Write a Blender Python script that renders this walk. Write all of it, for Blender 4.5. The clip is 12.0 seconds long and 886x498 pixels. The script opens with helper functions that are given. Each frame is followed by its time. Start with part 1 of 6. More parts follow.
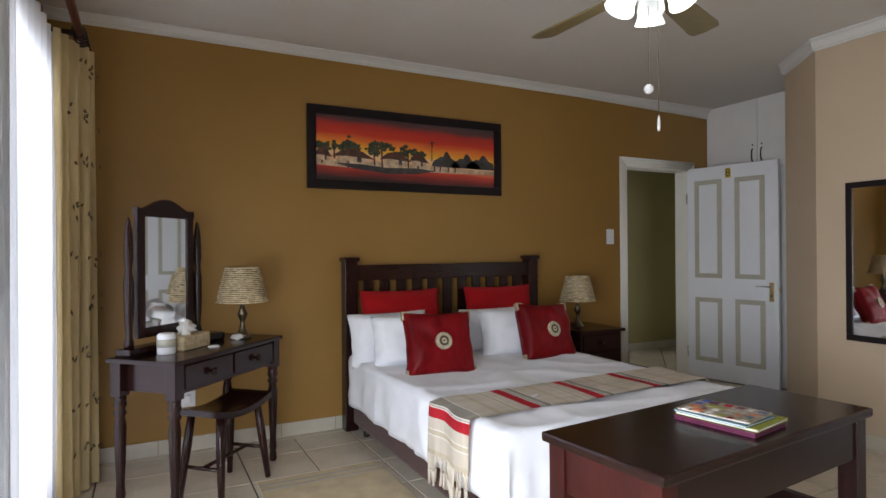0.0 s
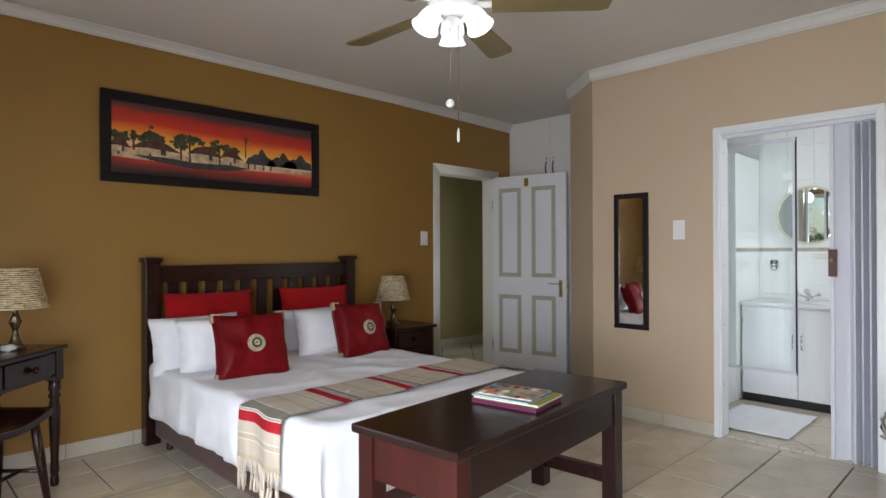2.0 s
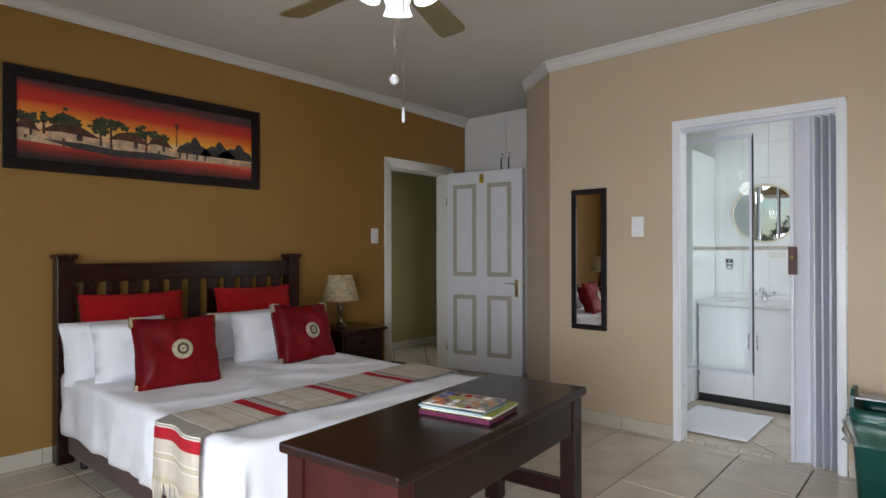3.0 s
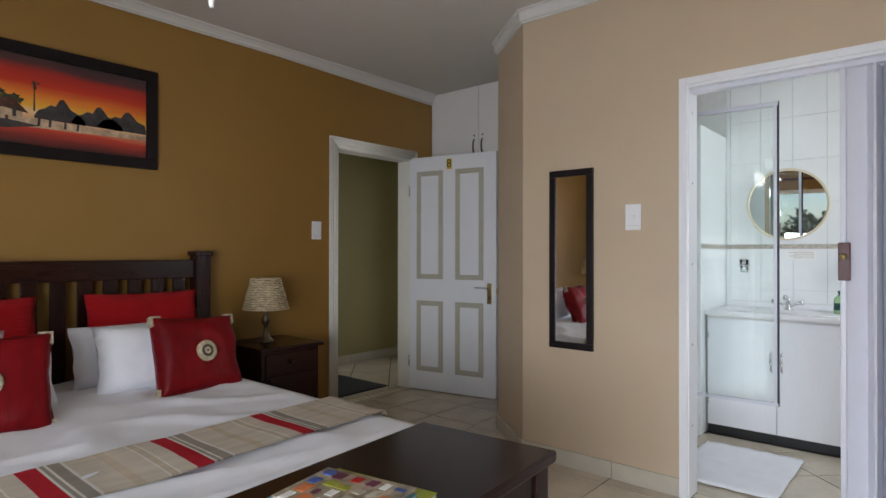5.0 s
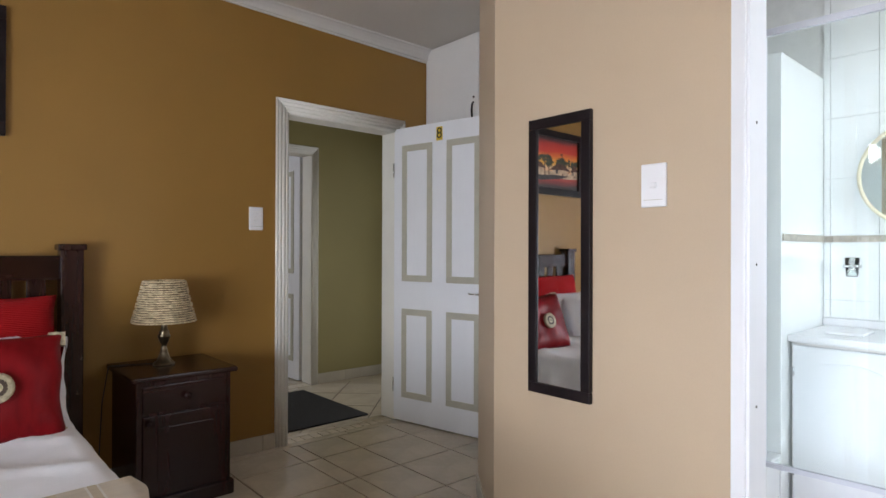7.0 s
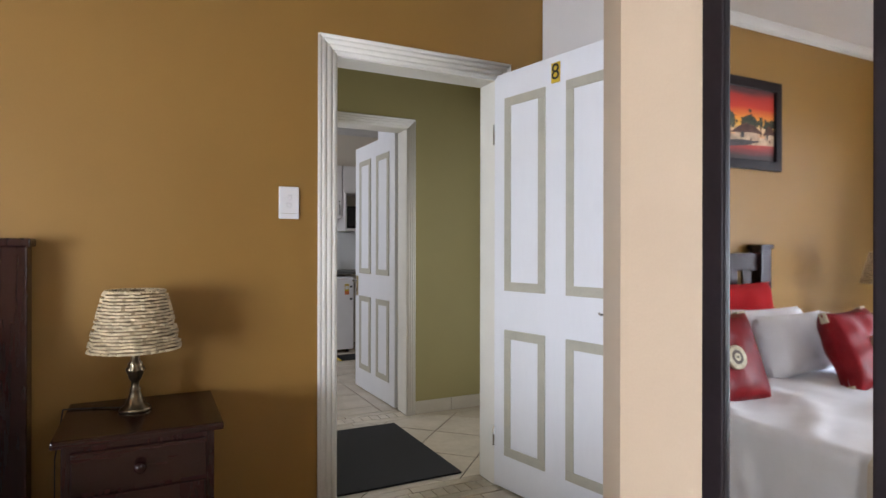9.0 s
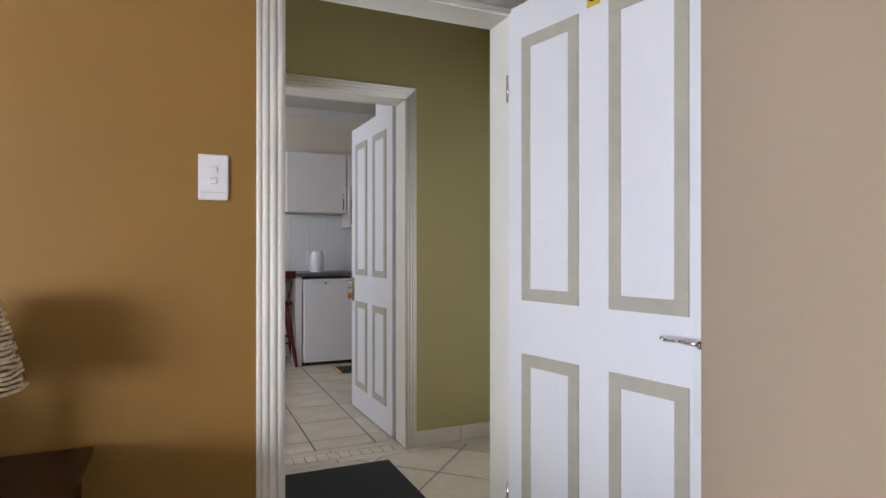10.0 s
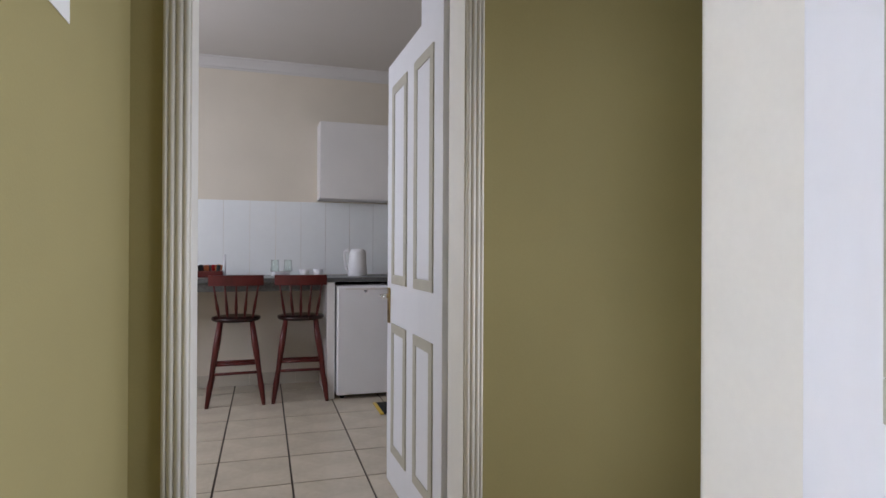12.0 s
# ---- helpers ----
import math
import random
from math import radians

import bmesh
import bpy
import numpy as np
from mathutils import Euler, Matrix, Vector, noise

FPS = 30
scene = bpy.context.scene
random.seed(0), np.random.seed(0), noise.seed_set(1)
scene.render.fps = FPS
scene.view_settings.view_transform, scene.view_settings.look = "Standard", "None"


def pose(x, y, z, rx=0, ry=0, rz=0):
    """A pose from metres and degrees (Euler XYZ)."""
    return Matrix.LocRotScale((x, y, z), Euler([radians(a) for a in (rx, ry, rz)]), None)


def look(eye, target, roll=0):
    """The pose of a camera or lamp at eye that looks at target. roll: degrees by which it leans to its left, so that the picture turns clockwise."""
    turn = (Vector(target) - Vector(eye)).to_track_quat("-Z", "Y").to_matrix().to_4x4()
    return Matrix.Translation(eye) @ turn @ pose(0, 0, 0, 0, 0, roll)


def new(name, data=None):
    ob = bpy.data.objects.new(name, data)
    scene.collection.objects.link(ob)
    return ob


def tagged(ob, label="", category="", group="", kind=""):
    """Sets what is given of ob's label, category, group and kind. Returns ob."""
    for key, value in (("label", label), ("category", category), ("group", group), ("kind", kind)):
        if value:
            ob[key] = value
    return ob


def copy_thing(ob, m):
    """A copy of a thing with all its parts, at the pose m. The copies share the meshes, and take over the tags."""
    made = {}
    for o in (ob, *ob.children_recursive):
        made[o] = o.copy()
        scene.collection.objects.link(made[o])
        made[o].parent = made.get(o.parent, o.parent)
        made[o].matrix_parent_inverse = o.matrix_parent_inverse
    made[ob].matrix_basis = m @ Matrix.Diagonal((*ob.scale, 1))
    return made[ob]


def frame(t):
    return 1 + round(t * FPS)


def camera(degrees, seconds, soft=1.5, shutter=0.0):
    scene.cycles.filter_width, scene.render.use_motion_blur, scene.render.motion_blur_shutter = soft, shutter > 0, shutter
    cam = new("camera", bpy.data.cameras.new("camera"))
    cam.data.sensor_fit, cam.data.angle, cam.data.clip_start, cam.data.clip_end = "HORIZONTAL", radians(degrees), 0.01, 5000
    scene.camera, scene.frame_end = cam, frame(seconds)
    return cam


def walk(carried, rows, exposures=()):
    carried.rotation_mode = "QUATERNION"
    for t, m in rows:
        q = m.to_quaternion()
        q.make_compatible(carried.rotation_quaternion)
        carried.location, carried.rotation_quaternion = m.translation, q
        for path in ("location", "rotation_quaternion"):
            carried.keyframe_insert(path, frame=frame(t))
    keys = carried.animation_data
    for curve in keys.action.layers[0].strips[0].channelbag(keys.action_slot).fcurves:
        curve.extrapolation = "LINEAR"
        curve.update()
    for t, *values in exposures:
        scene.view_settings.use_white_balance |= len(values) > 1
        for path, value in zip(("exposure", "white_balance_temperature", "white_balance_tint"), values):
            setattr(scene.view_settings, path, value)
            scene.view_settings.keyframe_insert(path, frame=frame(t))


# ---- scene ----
cam = camera(74.6, 12.0)
PATH = [
    (0, (0.083, 0.003, 1.257), (0.998, 1.782, 1.262), -0.4),
    (0.5, (0.103, -0.063, 1.247), (1.183, 1.62, 1.256), -0.3),
    (1, (0.102, -0.074, 1.248), (1.306, 1.523, 1.259), -0.3),
    (1.5, (0.073, -0.081, 1.253), (1.388, 1.426, 1.261), -0.3),
    (2, (0.066, -0.097, 1.247), (1.469, 1.329, 1.255), -0.2),
    (2.5, (0.109, -0.051, 1.237), (1.584, 1.3, 1.246), -0.2),
    (3, (0.275, 0.045, 1.224), (1.779, 1.363, 1.234), -0.1),
    (5, (1.154, 0.415, 1.204), (2.668, 1.722, 1.217), 0.1),
    (5.5, (1.437, 0.476, 1.191), (2.932, 1.804, 1.203), 0.1),
    (6, (1.744, 0.562, 1.193), (3.202, 1.931, 1.205), 0.1),
    (6.5, (2.083, 0.636, 1.189), (3.488, 2.059, 1.199), 0.2),
    (8.5, (3.156, 1.262, 1.179), (4.157, 2.994, 1.182), 0.0),
    (9, (3.347, 1.53, 1.176), (4.239, 3.321, 1.178), 0.1),
    (9.5, (3.552, 1.826, 1.153), (4.423, 3.627, 1.156), 0.1),
    (10, (3.779, 2.152, 1.156), (4.592, 3.98, 1.159), 0.0),
    (10.5, (3.945, 2.517, 1.152), (4.706, 4.366, 1.155), 0.1),
    (11, (4.106, 2.86, 1.139), (4.816, 4.73, 1.14), 0.2),
    (11.5, (4.247, 3.198, 1.139), (4.88, 5.095, 1.14), 0.3),
    (12, (4.334, 3.545, 1.135), (4.921, 5.457, 1.14), 0.3),
]
EXPOSURES = [(0.0, -0.25, 6350, 12), (0.6, -0.1, 6400, 12), (1.5, 0.0, 6400, 12), (2.0, -0.15, 6400, 12), (2.5, -0.3, 6350, 12), (5.5, -0.09, 6300, 13), (6.5, 0.26, 6250, 14), (8.5, 1.02, 6150, 14), (9.5, 1.10, 6080, 16), (12.0, 1.22, 6020, 17)]
walk(cam, [(t, look(eye, target, roll)) for t, eye, target, roll in PATH], EXPOSURES)

# ---- light ----
world = bpy.data.worlds.new("sky")
scene.world = world
world.use_nodes = True
wn = world.node_tree
sky = wn.nodes.new("ShaderNodeTexSky")
sky.sky_type, sky.sun_disc = "NISHITA", False
sky.sun_elevation, sky.sun_rotation = radians(48), radians(200)
wn.links.new(sky.outputs["Color"], wn.nodes["Background"].inputs["Color"])
wn.nodes["Background"].inputs["Strength"].default_value = 0.15


def lamp(name, kind, power, m, color=(1, 1, 1), sx=1.0, sy=1.0, spread=180):
    data = bpy.data.lights.new(name, kind)
    data.energy, data.color = power, color
    if kind == "AREA":
        data.shape, data.size, data.size_y = "RECTANGLE", sx, sy
        data.spread = radians(spread)
    elif kind == "SUN":
        data.angle = radians(sx)
    else:
        data.shadow_soft_size = sx
    ob = new(name, data)
    ob.matrix_basis = m
    return ob


WINDOW_POWER, SHEER_POWER, BATH_POWER, KITCHEN_POWER, HALL_POWER, FAN_POWER = 122, 19, 22, 24.5, 5.7, 2.5
lamp("sun", "SUN", 1.2, look((0, 0, 10), (3, 6, 0)), (1, 0.95, 0.88), 10)
lamp("daylight_window", "AREA", WINDOW_POWER, look((-0.40, 0.28, 0.95), (2, 0.72, -1.05)), (0.9, 0.95, 1.0), 2.1, 1.45, 165)
lamp("daylight_sheer", "AREA", SHEER_POWER, look((-0.41, 2.95, 1.15), (3, 2.95, 1.1)), (0.9, 0.95, 1.0), 0.8, 2.0)
lamp("daylight_bathroom", "AREA", BATH_POWER, look((5.0, -0.38, 1.75), (5.0, 2, 1.0)), (0.9, 0.97, 1.0), 1.0, 1.0)
lamp("daylight_kitchen", "AREA", KITCHEN_POWER, look((2.46, 7.0, 1.6), (5, 7.2, 0.9)), (0.92, 0.95, 1.0), 1.6, 1.2)
lamp("daylight_hall", "AREA", HALL_POWER, look((6.25, 4.55, 1.15), (4, 4.60, 1.1)), (0.95, 0.97, 1.0), 0.6, 2.0, 108)


# ---- materials ----
def mat(name, base, rough=0.5, metal=0.0, vary=0.12, scale=6.0, bump=0.1, fine=90.0, stretch=(1, 1, 1), spec=0.5, island=0.0, each=0.0):
    """A surface with blotches at one scale and grain at another, in object space."""
    m = bpy.data.materials.new(name)
    m.use_nodes = True
    nt = m.node_tree
    b = nt.nodes["Principled BSDF"]
    b.inputs["Roughness"].default_value = rough
    b.inputs["Metallic"].default_value = metal
    b.inputs["Specular IOR Level"].default_value = spec
    co = nt.nodes.new("ShaderNodeTexCoord")
    mp = nt.nodes.new("ShaderNodeMapping")
    mp.inputs["Scale"].default_value = stretch
    nt.links.new(co.outputs["Object"], mp.inputs["Vector"])
    n1 = nt.nodes.new("ShaderNodeTexNoise")
    n1.inputs["Scale"].default_value, n1.inputs["Detail"].default_value = scale, 5
    n2 = nt.nodes.new("ShaderNodeTexNoise")
    n2.inputs["Scale"].default_value, n2.inputs["Detail"].default_value = fine, 3
    for n in (n1, n2):
        nt.links.new(mp.outputs["Vector"], n.inputs["Vector"])
    mix = nt.nodes.new("ShaderNodeMath")
    mix.operation = "MULTIPLY_ADD"
    nt.links.new(n2.outputs["Fac"], mix.inputs[0])
    mix.inputs[1].default_value = 0.4
    nt.links.new(n1.outputs["Fac"], mix.inputs[2])
    last = mix.outputs[0]
    if each:
        oi = nt.nodes.new("ShaderNodeObjectInfo")
        ad = nt.nodes.new("ShaderNodeMath")
        ad.operation = "MULTIPLY_ADD"
        nt.links.new(oi.outputs["Random"], ad.inputs[0])
        ad.inputs[1].default_value = each
        nt.links.new(last, ad.inputs[2])
        last = ad.outputs[0]
    ramp = nt.nodes.new("ShaderNodeValToRGB")
    ramp.color_ramp.elements[0].position, ramp.color_ramp.elements[1].position = 0.4, 1.0 + each
    ramp.color_ramp.elements[0].color = (*[c * (1 - vary) for c in base], 1)
    ramp.color_ramp.elements[1].color = (*[min(1, c * (1 + vary)) for c in base], 1)
    nt.links.new(last, ramp.inputs["Fac"])
    nt.links.new(ramp.outputs["Color"], b.inputs["Base Color"])
    if bump:
        bp = nt.nodes.new("ShaderNodeBump")
        bp.inputs["Strength"].default_value, bp.inputs["Distance"].default_value = bump, 0.004
        nt.links.new(n2.outputs["Fac"], bp.inputs["Height"])
        nt.links.new(bp.outputs["Normal"], b.inputs["Normal"])
    return m


def glass_mat(name, tint=(1, 1, 1), rough=0.0):
    m = bpy.data.materials.new(name)
    m.use_nodes = True
    b = m.node_tree.nodes["Principled BSDF"]
    b.inputs["Base Color"].default_value = (*tint, 1)
    b.inputs["Transmission Weight"].default_value, b.inputs["Roughness"].default_value, b.inputs["IOR"].default_value = 1.0, rough, 1.45
    return m


def glow_mat(name, color, strength):
    m = bpy.data.materials.new(name)
    m.use_nodes = True
    b = m.node_tree.nodes["Principled BSDF"]
    b.inputs["Base Color"].default_value = (0.9, 0.9, 0.88, 1)
    b.inputs["Emission Color"].default_value, b.inputs["Emission Strength"].default_value = (*color, 1), strength
    return m


def cloth_mat(name, base, through_light=0.0, vary=0.06, rough=0.9, fine=350.0, sheen=0.2):
    m = mat(name, base, rough, 0, vary, 9, 0.25, fine, spec=0.15)
    nt = m.node_tree
    b = nt.nodes["Principled BSDF"]
    b.inputs["Sheen Weight"].default_value = sheen
    if through_light:
        tr = nt.nodes.new("ShaderNodeBsdfTranslucent")
        tr.inputs["Color"].default_value = (*base, 1)
        mx = nt.nodes.new("ShaderNodeMixShader")
        mx.inputs[0].default_value = through_light
        out = nt.nodes["Material Output"]
        nt.links.new(b.outputs[0], mx.inputs[1])
        nt.links.new(tr.outputs[0], mx.inputs[2])
        nt.links.new(mx.outputs[0], out.inputs["Surface"])
    return m


def ribbed(m):
    """Adds knitted ribs, 8 mm apart along z, to the bump of a cloth."""
    nt = m.node_tree
    co = nt.nodes.new("ShaderNodeTexCoord")
    wave = nt.nodes.new("ShaderNodeTexWave")
    wave.bands_direction = "Z"
    wave.inputs["Scale"].default_value, wave.inputs["Distortion"].default_value = 40, 0.6
    nt.links.new(co.outputs["Object"], wave.inputs["Vector"])
    bp = nt.nodes.new("ShaderNodeBump")
    bp.inputs["Strength"].default_value, bp.inputs["Distance"].default_value = 0.7, 0.006
    nt.links.new(wave.outputs["Fac"], bp.inputs["Height"])
    nt.links.new(bp.outputs["Normal"], nt.nodes["Principled BSDF"].inputs["Normal"])
    return m


def painting_mat():
    """Sunset sky in bands over sand, in the picture's own height (z) and width (x)."""
    m = mat("sunset_paint", (0.5, 0.1, 0.03), 0.45, 0, 0.1, 8, 0.1)
    nt = m.node_tree
    b = nt.nodes["Principled BSDF"]
    co = nt.nodes.new("ShaderNodeTexCoord")
    sep = nt.nodes.new("ShaderNodeSeparateXYZ")
    nt.links.new(co.outputs["Object"], sep.inputs[0])
    nz = nt.nodes.new("ShaderNodeTexNoise")
    nz.inputs["Scale"].default_value = 7
    mp = nt.nodes.new("ShaderNodeMapping")
    mp.inputs["Scale"].default_value = (0.4, 1, 3)
    nt.links.new(co.outputs["Object"], mp.inputs["Vector"])
    nt.links.new(mp.outputs["Vector"], nz.inputs["Vector"])
    a = nt.nodes.new("ShaderNodeMath")
    a.operation = "MULTIPLY_ADD"
    nt.links.new(nz.outputs["Fac"], a.inputs[0])
    a.inputs[1].default_value = 0.05
    nt.links.new(sep.outputs["Z"], a.inputs[2])
    # the bands slope a little down to the east
    s = nt.nodes.new("ShaderNodeMath")
    s.operation = "MULTIPLY_ADD"
    nt.links.new(sep.outputs["X"], s.inputs[0])
    s.inputs[1].default_value = 0.03
    nt.links.new(a.outputs[0], s.inputs[2])
    mr = nt.nodes.new("ShaderNodeMapRange")
    mr.inputs["From Min"].default_value, mr.inputs["From Max"].default_value = -0.20, 0.27
    nt.links.new(s.outputs[0], mr.inputs["Value"])
    r = nt.nodes.new("ShaderNodeValToRGB")
    stops = [(0.0, (0.03, 0.015, 0.012)), (0.1, (0.22, 0.02, 0.015)), (0.2, (0.55, 0.05, 0.02)), (0.3, (0.75, 0.42, 0.2)), (0.37, (0.8, 0.55, 0.3)),
             (0.44, (0.8, 0.42, 0.04)), (0.56, (0.75, 0.22, 0.02)), (0.68, (0.55, 0.03, 0.01)), (0.82, (0.4, 0.02, 0.012)), (0.9, (0.09, 0.03, 0.03)), (1.0, (0.05, 0.035, 0.035))]
    el = r.color_ramp.elements
    el[0].position, el[0].color = stops[0][0], (*stops[0][1], 1)
    el[1].position, el[1].color = stops[-1][0], (*stops[-1][1], 1)
    for p, c in stops[1:-1]:
        e = el.new(p)
        e.color = (*c, 1)
    nt.links.new(mr.outputs[0], r.inputs["Fac"])
    nt.links.new(r.outputs["Color"], b.inputs["Base Color"])
    return m


def weave_mat(name, c1, c2):
    """Flat-woven runner cloth: stripes are separate strips; this is the thread."""
    m = mat(name, c1, 0.95, 0, 0.15, 5, 0.5, 220, stretch=(1, 6, 1), spec=0.1)
    return m


OCHRE = mat("ochre_paint", (0.295, 0.160, 0.033), 0.5, vary=0.05, scale=2.5, bump=0.08, fine=160)
TAN = mat("tan_paint", (0.515, 0.40, 0.280), 0.5, vary=0.04, scale=2.0, bump=0.08, fine=160)
OLIVE = mat("olive_paint", (0.33, 0.285, 0.12), 0.75, vary=0.05, scale=2.5, bump=0.08, fine=160)
CREAM = mat("cream_paint", (0.66, 0.60, 0.50), 0.6, vary=0.04, scale=3, bump=0.06, fine=160)
CEILING = mat("ceiling_paint", (0.60, 0.565, 0.525), 0.8, vary=0.03, scale=2, bump=0.05, fine=120)
CORNICE = mat("cornice_paint", (0.62, 0.60, 0.575), 0.7, vary=0.03, scale=4, bump=0.03)
WHITE = mat("white_gloss_paint", (0.78, 0.79, 0.82), 0.35, vary=0.03, scale=5, bump=0.05, fine=60, stretch=(1, 1, 0.2))
FRAME = mat("cream_gloss_paint", (0.78, 0.76, 0.70), 0.5, vary=0.04, scale=6, bump=0.05)
BEAD = mat("stone_grey_paint", (0.45, 0.43, 0.35), 0.45, vary=0.08, scale=12, bump=0.06)
PATCH = mat("fresh_white_paint", (0.74, 0.77, 0.78), 0.5, vary=0.03, scale=9)
CUPBOARD = mat("cupboard_white", (0.72, 0.70, 0.68), 0.45, vary=0.03, scale=4, bump=0.03)
TILE = mat("beige_floor_tile", (0.55, 0.485, 0.385), 0.22, vary=0.14, scale=5, bump=0.05, fine=30, each=0.15)
GROUT = mat("brown_grout", (0.055, 0.042, 0.032), 0.9, vary=0.3, scale=12)
SKIRT = mat("beige_skirting_tile", (0.52, 0.48, 0.40), 0.25, vary=0.1, scale=6, bump=0.04, each=0.1)
MOSAIC = mat("mosaic_tile", (0.52, 0.46, 0.36), 0.3, vary=0.15, scale=15, each=0.3)
WALLTILE = mat("white_wall_tile", (0.80, 0.82, 0.82), 0.08, vary=0.03, scale=3, bump=0.03, fine=20, each=0.04)
WGROUT = mat("white_grout", (0.70, 0.71, 0.70), 0.8, vary=0.06, scale=20)
BORDER = mat("grey_border_tile", (0.42, 0.38, 0.32), 0.3, vary=0.4, scale=40)
WOOD = mat("mahogany", (0.019, 0.0050, 0.0044), 0.26, spec=0.38, vary=0.45, scale=5, bump=0.08, fine=70, stretch=(1, 1, 0.12))
WOODX = mat("mahogany_along_x", (0.018, 0.0055, 0.0044), 0.22, spec=0.38, vary=0.45, scale=5, bump=0.06, fine=70, stretch=(0.12, 1, 1))
REDWOOD = mat("cherry_stain", (0.085, 0.013, 0.010), 0.35, spec=0.35, vary=0.5, scale=6, bump=0.06, fine=70, stretch=(1, 1, 0.15))
BENCHRED = mat("dark_cherry_stain", (0.036, 0.006, 0.005), 0.28, vary=0.55, scale=6, bump=0.08, fine=70, stretch=(1, 1, 0.15), spec=0.35)
BRASS = mat("worn_brass", (0.50, 0.38, 0.17), 0.3, 1.0, 0.25, 14, 0.04)
PEWTER = mat("antique_brass", (0.20, 0.16, 0.10), 0.3, 1.0, 0.4, 18, 0.05)
CHROME = mat("chrome", (0.75, 0.76, 0.78), 0.1, 1.0, 0.03, 10, 0)
DARKMETAL = mat("dark_metal", (0.05, 0.045, 0.04), 0.4, 0.8, 0.2, 20, 0.03)
MIRROR = mat("mirror_silver", (0.88, 0.89, 0.89), 0.02, 1.0, 0.0, 1, 0)
BLACKWOOD = mat("black_stained_frame", (0.011, 0.007, 0.008), 0.45, spec=0.22, vary=0.4, scale=9, bump=0.1)
PLASTIC = mat("white_plastic", (0.80, 0.80, 0.82), 0.3, vary=0.02, scale=6, bump=0)
FOLDPVC = mat("grey_white_pvc", (0.66, 0.67, 0.74), 0.35, vary=0.03, scale=8, bump=0.02)
SHEET = cloth_mat("white_cotton", (0.81, 0.82, 0.865))
PILLOW = cloth_mat("white_pillowcase", (0.80, 0.81, 0.85))
REDCLOTH = ribbed(cloth_mat("red_ribbed_cloth", (0.40, 0.008, 0.010), vary=0.15, sheen=0.03))
SATIN = mat("dark_red_satin", (0.150, 0.004, 0.006), 0.42, vary=0.5, scale=7, bump=0.12, fine=40, stretch=(1, 1, 0.35), spec=0.12)
GOLD = mat("cream_embroidery", (0.42, 0.36, 0.24), 0.6, vary=0.5, scale=60, bump=0.6, fine=200)
DARKRING = mat("brown_embroidery", (0.06, 0.04, 0.03), 0.7, vary=0.4, scale=60, bump=0.5)
BASECLOTH = cloth_mat("brown_base_cloth", (0.065, 0.024, 0.018), vary=0.15)
BEIGECLOTH = weave_mat("beige_weave", (0.60, 0.53, 0.44), 0)
REDSTRIPE = weave_mat("red_weave", (0.42, 0.02, 0.03), 0)
GREYSTRIPE = weave_mat("taupe_weave", (0.33, 0.30, 0.25), 0)
WHITESTRIPE = weave_mat("white_weave", (0.72, 0.69, 0.64), 0)
SANDSTRIPE = weave_mat("sand_weave", (0.54, 0.46, 0.34), 0)
RUG = cloth_mat("sand_rug", (0.42, 0.32, 0.17), vary=0.25, fine=120)
RUBBER = mat("black_rubber_mat", (0.012, 0.012, 0.013), 0.85, vary=0.3, scale=30, bump=0.6, fine=300)
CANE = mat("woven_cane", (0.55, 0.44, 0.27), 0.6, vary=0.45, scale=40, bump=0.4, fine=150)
# darker cane colour with the shade between the woven strands painted in
SHADOWCANE = mat("shadowed_cane", (0.16, 0.11, 0.055), 0.8, vary=0.4, scale=40, bump=0.3)
CURTAIN = cloth_mat("gold_curtain", (0.66, 0.53, 0.29), 0.35, 0.12)
SHEER = cloth_mat("white_sheer", (0.88, 0.88, 0.93), 0.6, 0.02)
LEAFPRINT = cloth_mat("olive_leaf_print", (0.12, 0.08, 0.03), 0.1)
GREENPLASTIC = mat("green_plastic", (0.006, 0.075, 0.062), 0.35, vary=0.12, scale=8, bump=0.05)
BAG = glass_mat("clear_bag", (0.85, 0.9, 0.82), 0.35)
GLASS = glass_mat("clear_glass", (0.93, 0.98, 0.96))
COUNTER = mat("grey_granite", (0.10, 0.10, 0.095), 0.3, vary=0.5, scale=60, bump=0.02, fine=200)
DARKGLASS = mat("dark_glass", (0.015, 0.013, 0.012), 0.08, vary=0.1, scale=3, bump=0)
PAPER = mat("paper", (0.80, 0.80, 0.78), 0.7, vary=0.03, scale=10, bump=0.02)
INK = mat("black_ink", (0.012, 0.012, 0.012), 0.5, vary=0.05, bump=0)
YELLOW = mat("yellow_enamel", (0.65, 0.45, 0.03), 0.4, vary=0.05, bump=0)
BLADE = mat("tan_wood_blade", (0.16, 0.12, 0.055), 0.4, vary=0.25, scale=6, bump=0.03, stretch=(0.2, 1, 1))
FROSTED = glow_mat("lit_frosted_glass", (0.93, 1.0, 0.93), 1.5)
LEAF = mat("tree_foliage", (0.07, 0.11, 0.035), 0.6, vary=0.5, scale=3, bump=0.2, fine=20)
BARK = mat("tree_bark", (0.09, 0.065, 0.045), 0.9, vary=0.4, scale=9, bump=0.6)
GRASS = mat("lawn", (0.06, 0.09, 0.03), 0.9, vary=0.4, scale=2, bump=0.4)
CONCRETE = mat("balcony_concrete", (0.33, 0.31, 0.28), 0.8, vary=0.15, scale=5, bump=0.3)
TEAL = mat("teal_card", (0.05, 0.17, 0.22), 0.4, vary=0.3, scale=20, bump=0)
PLUM = mat("plum_card", (0.13, 0.02, 0.06), 0.4, vary=0.2, scale=20, bump=0)
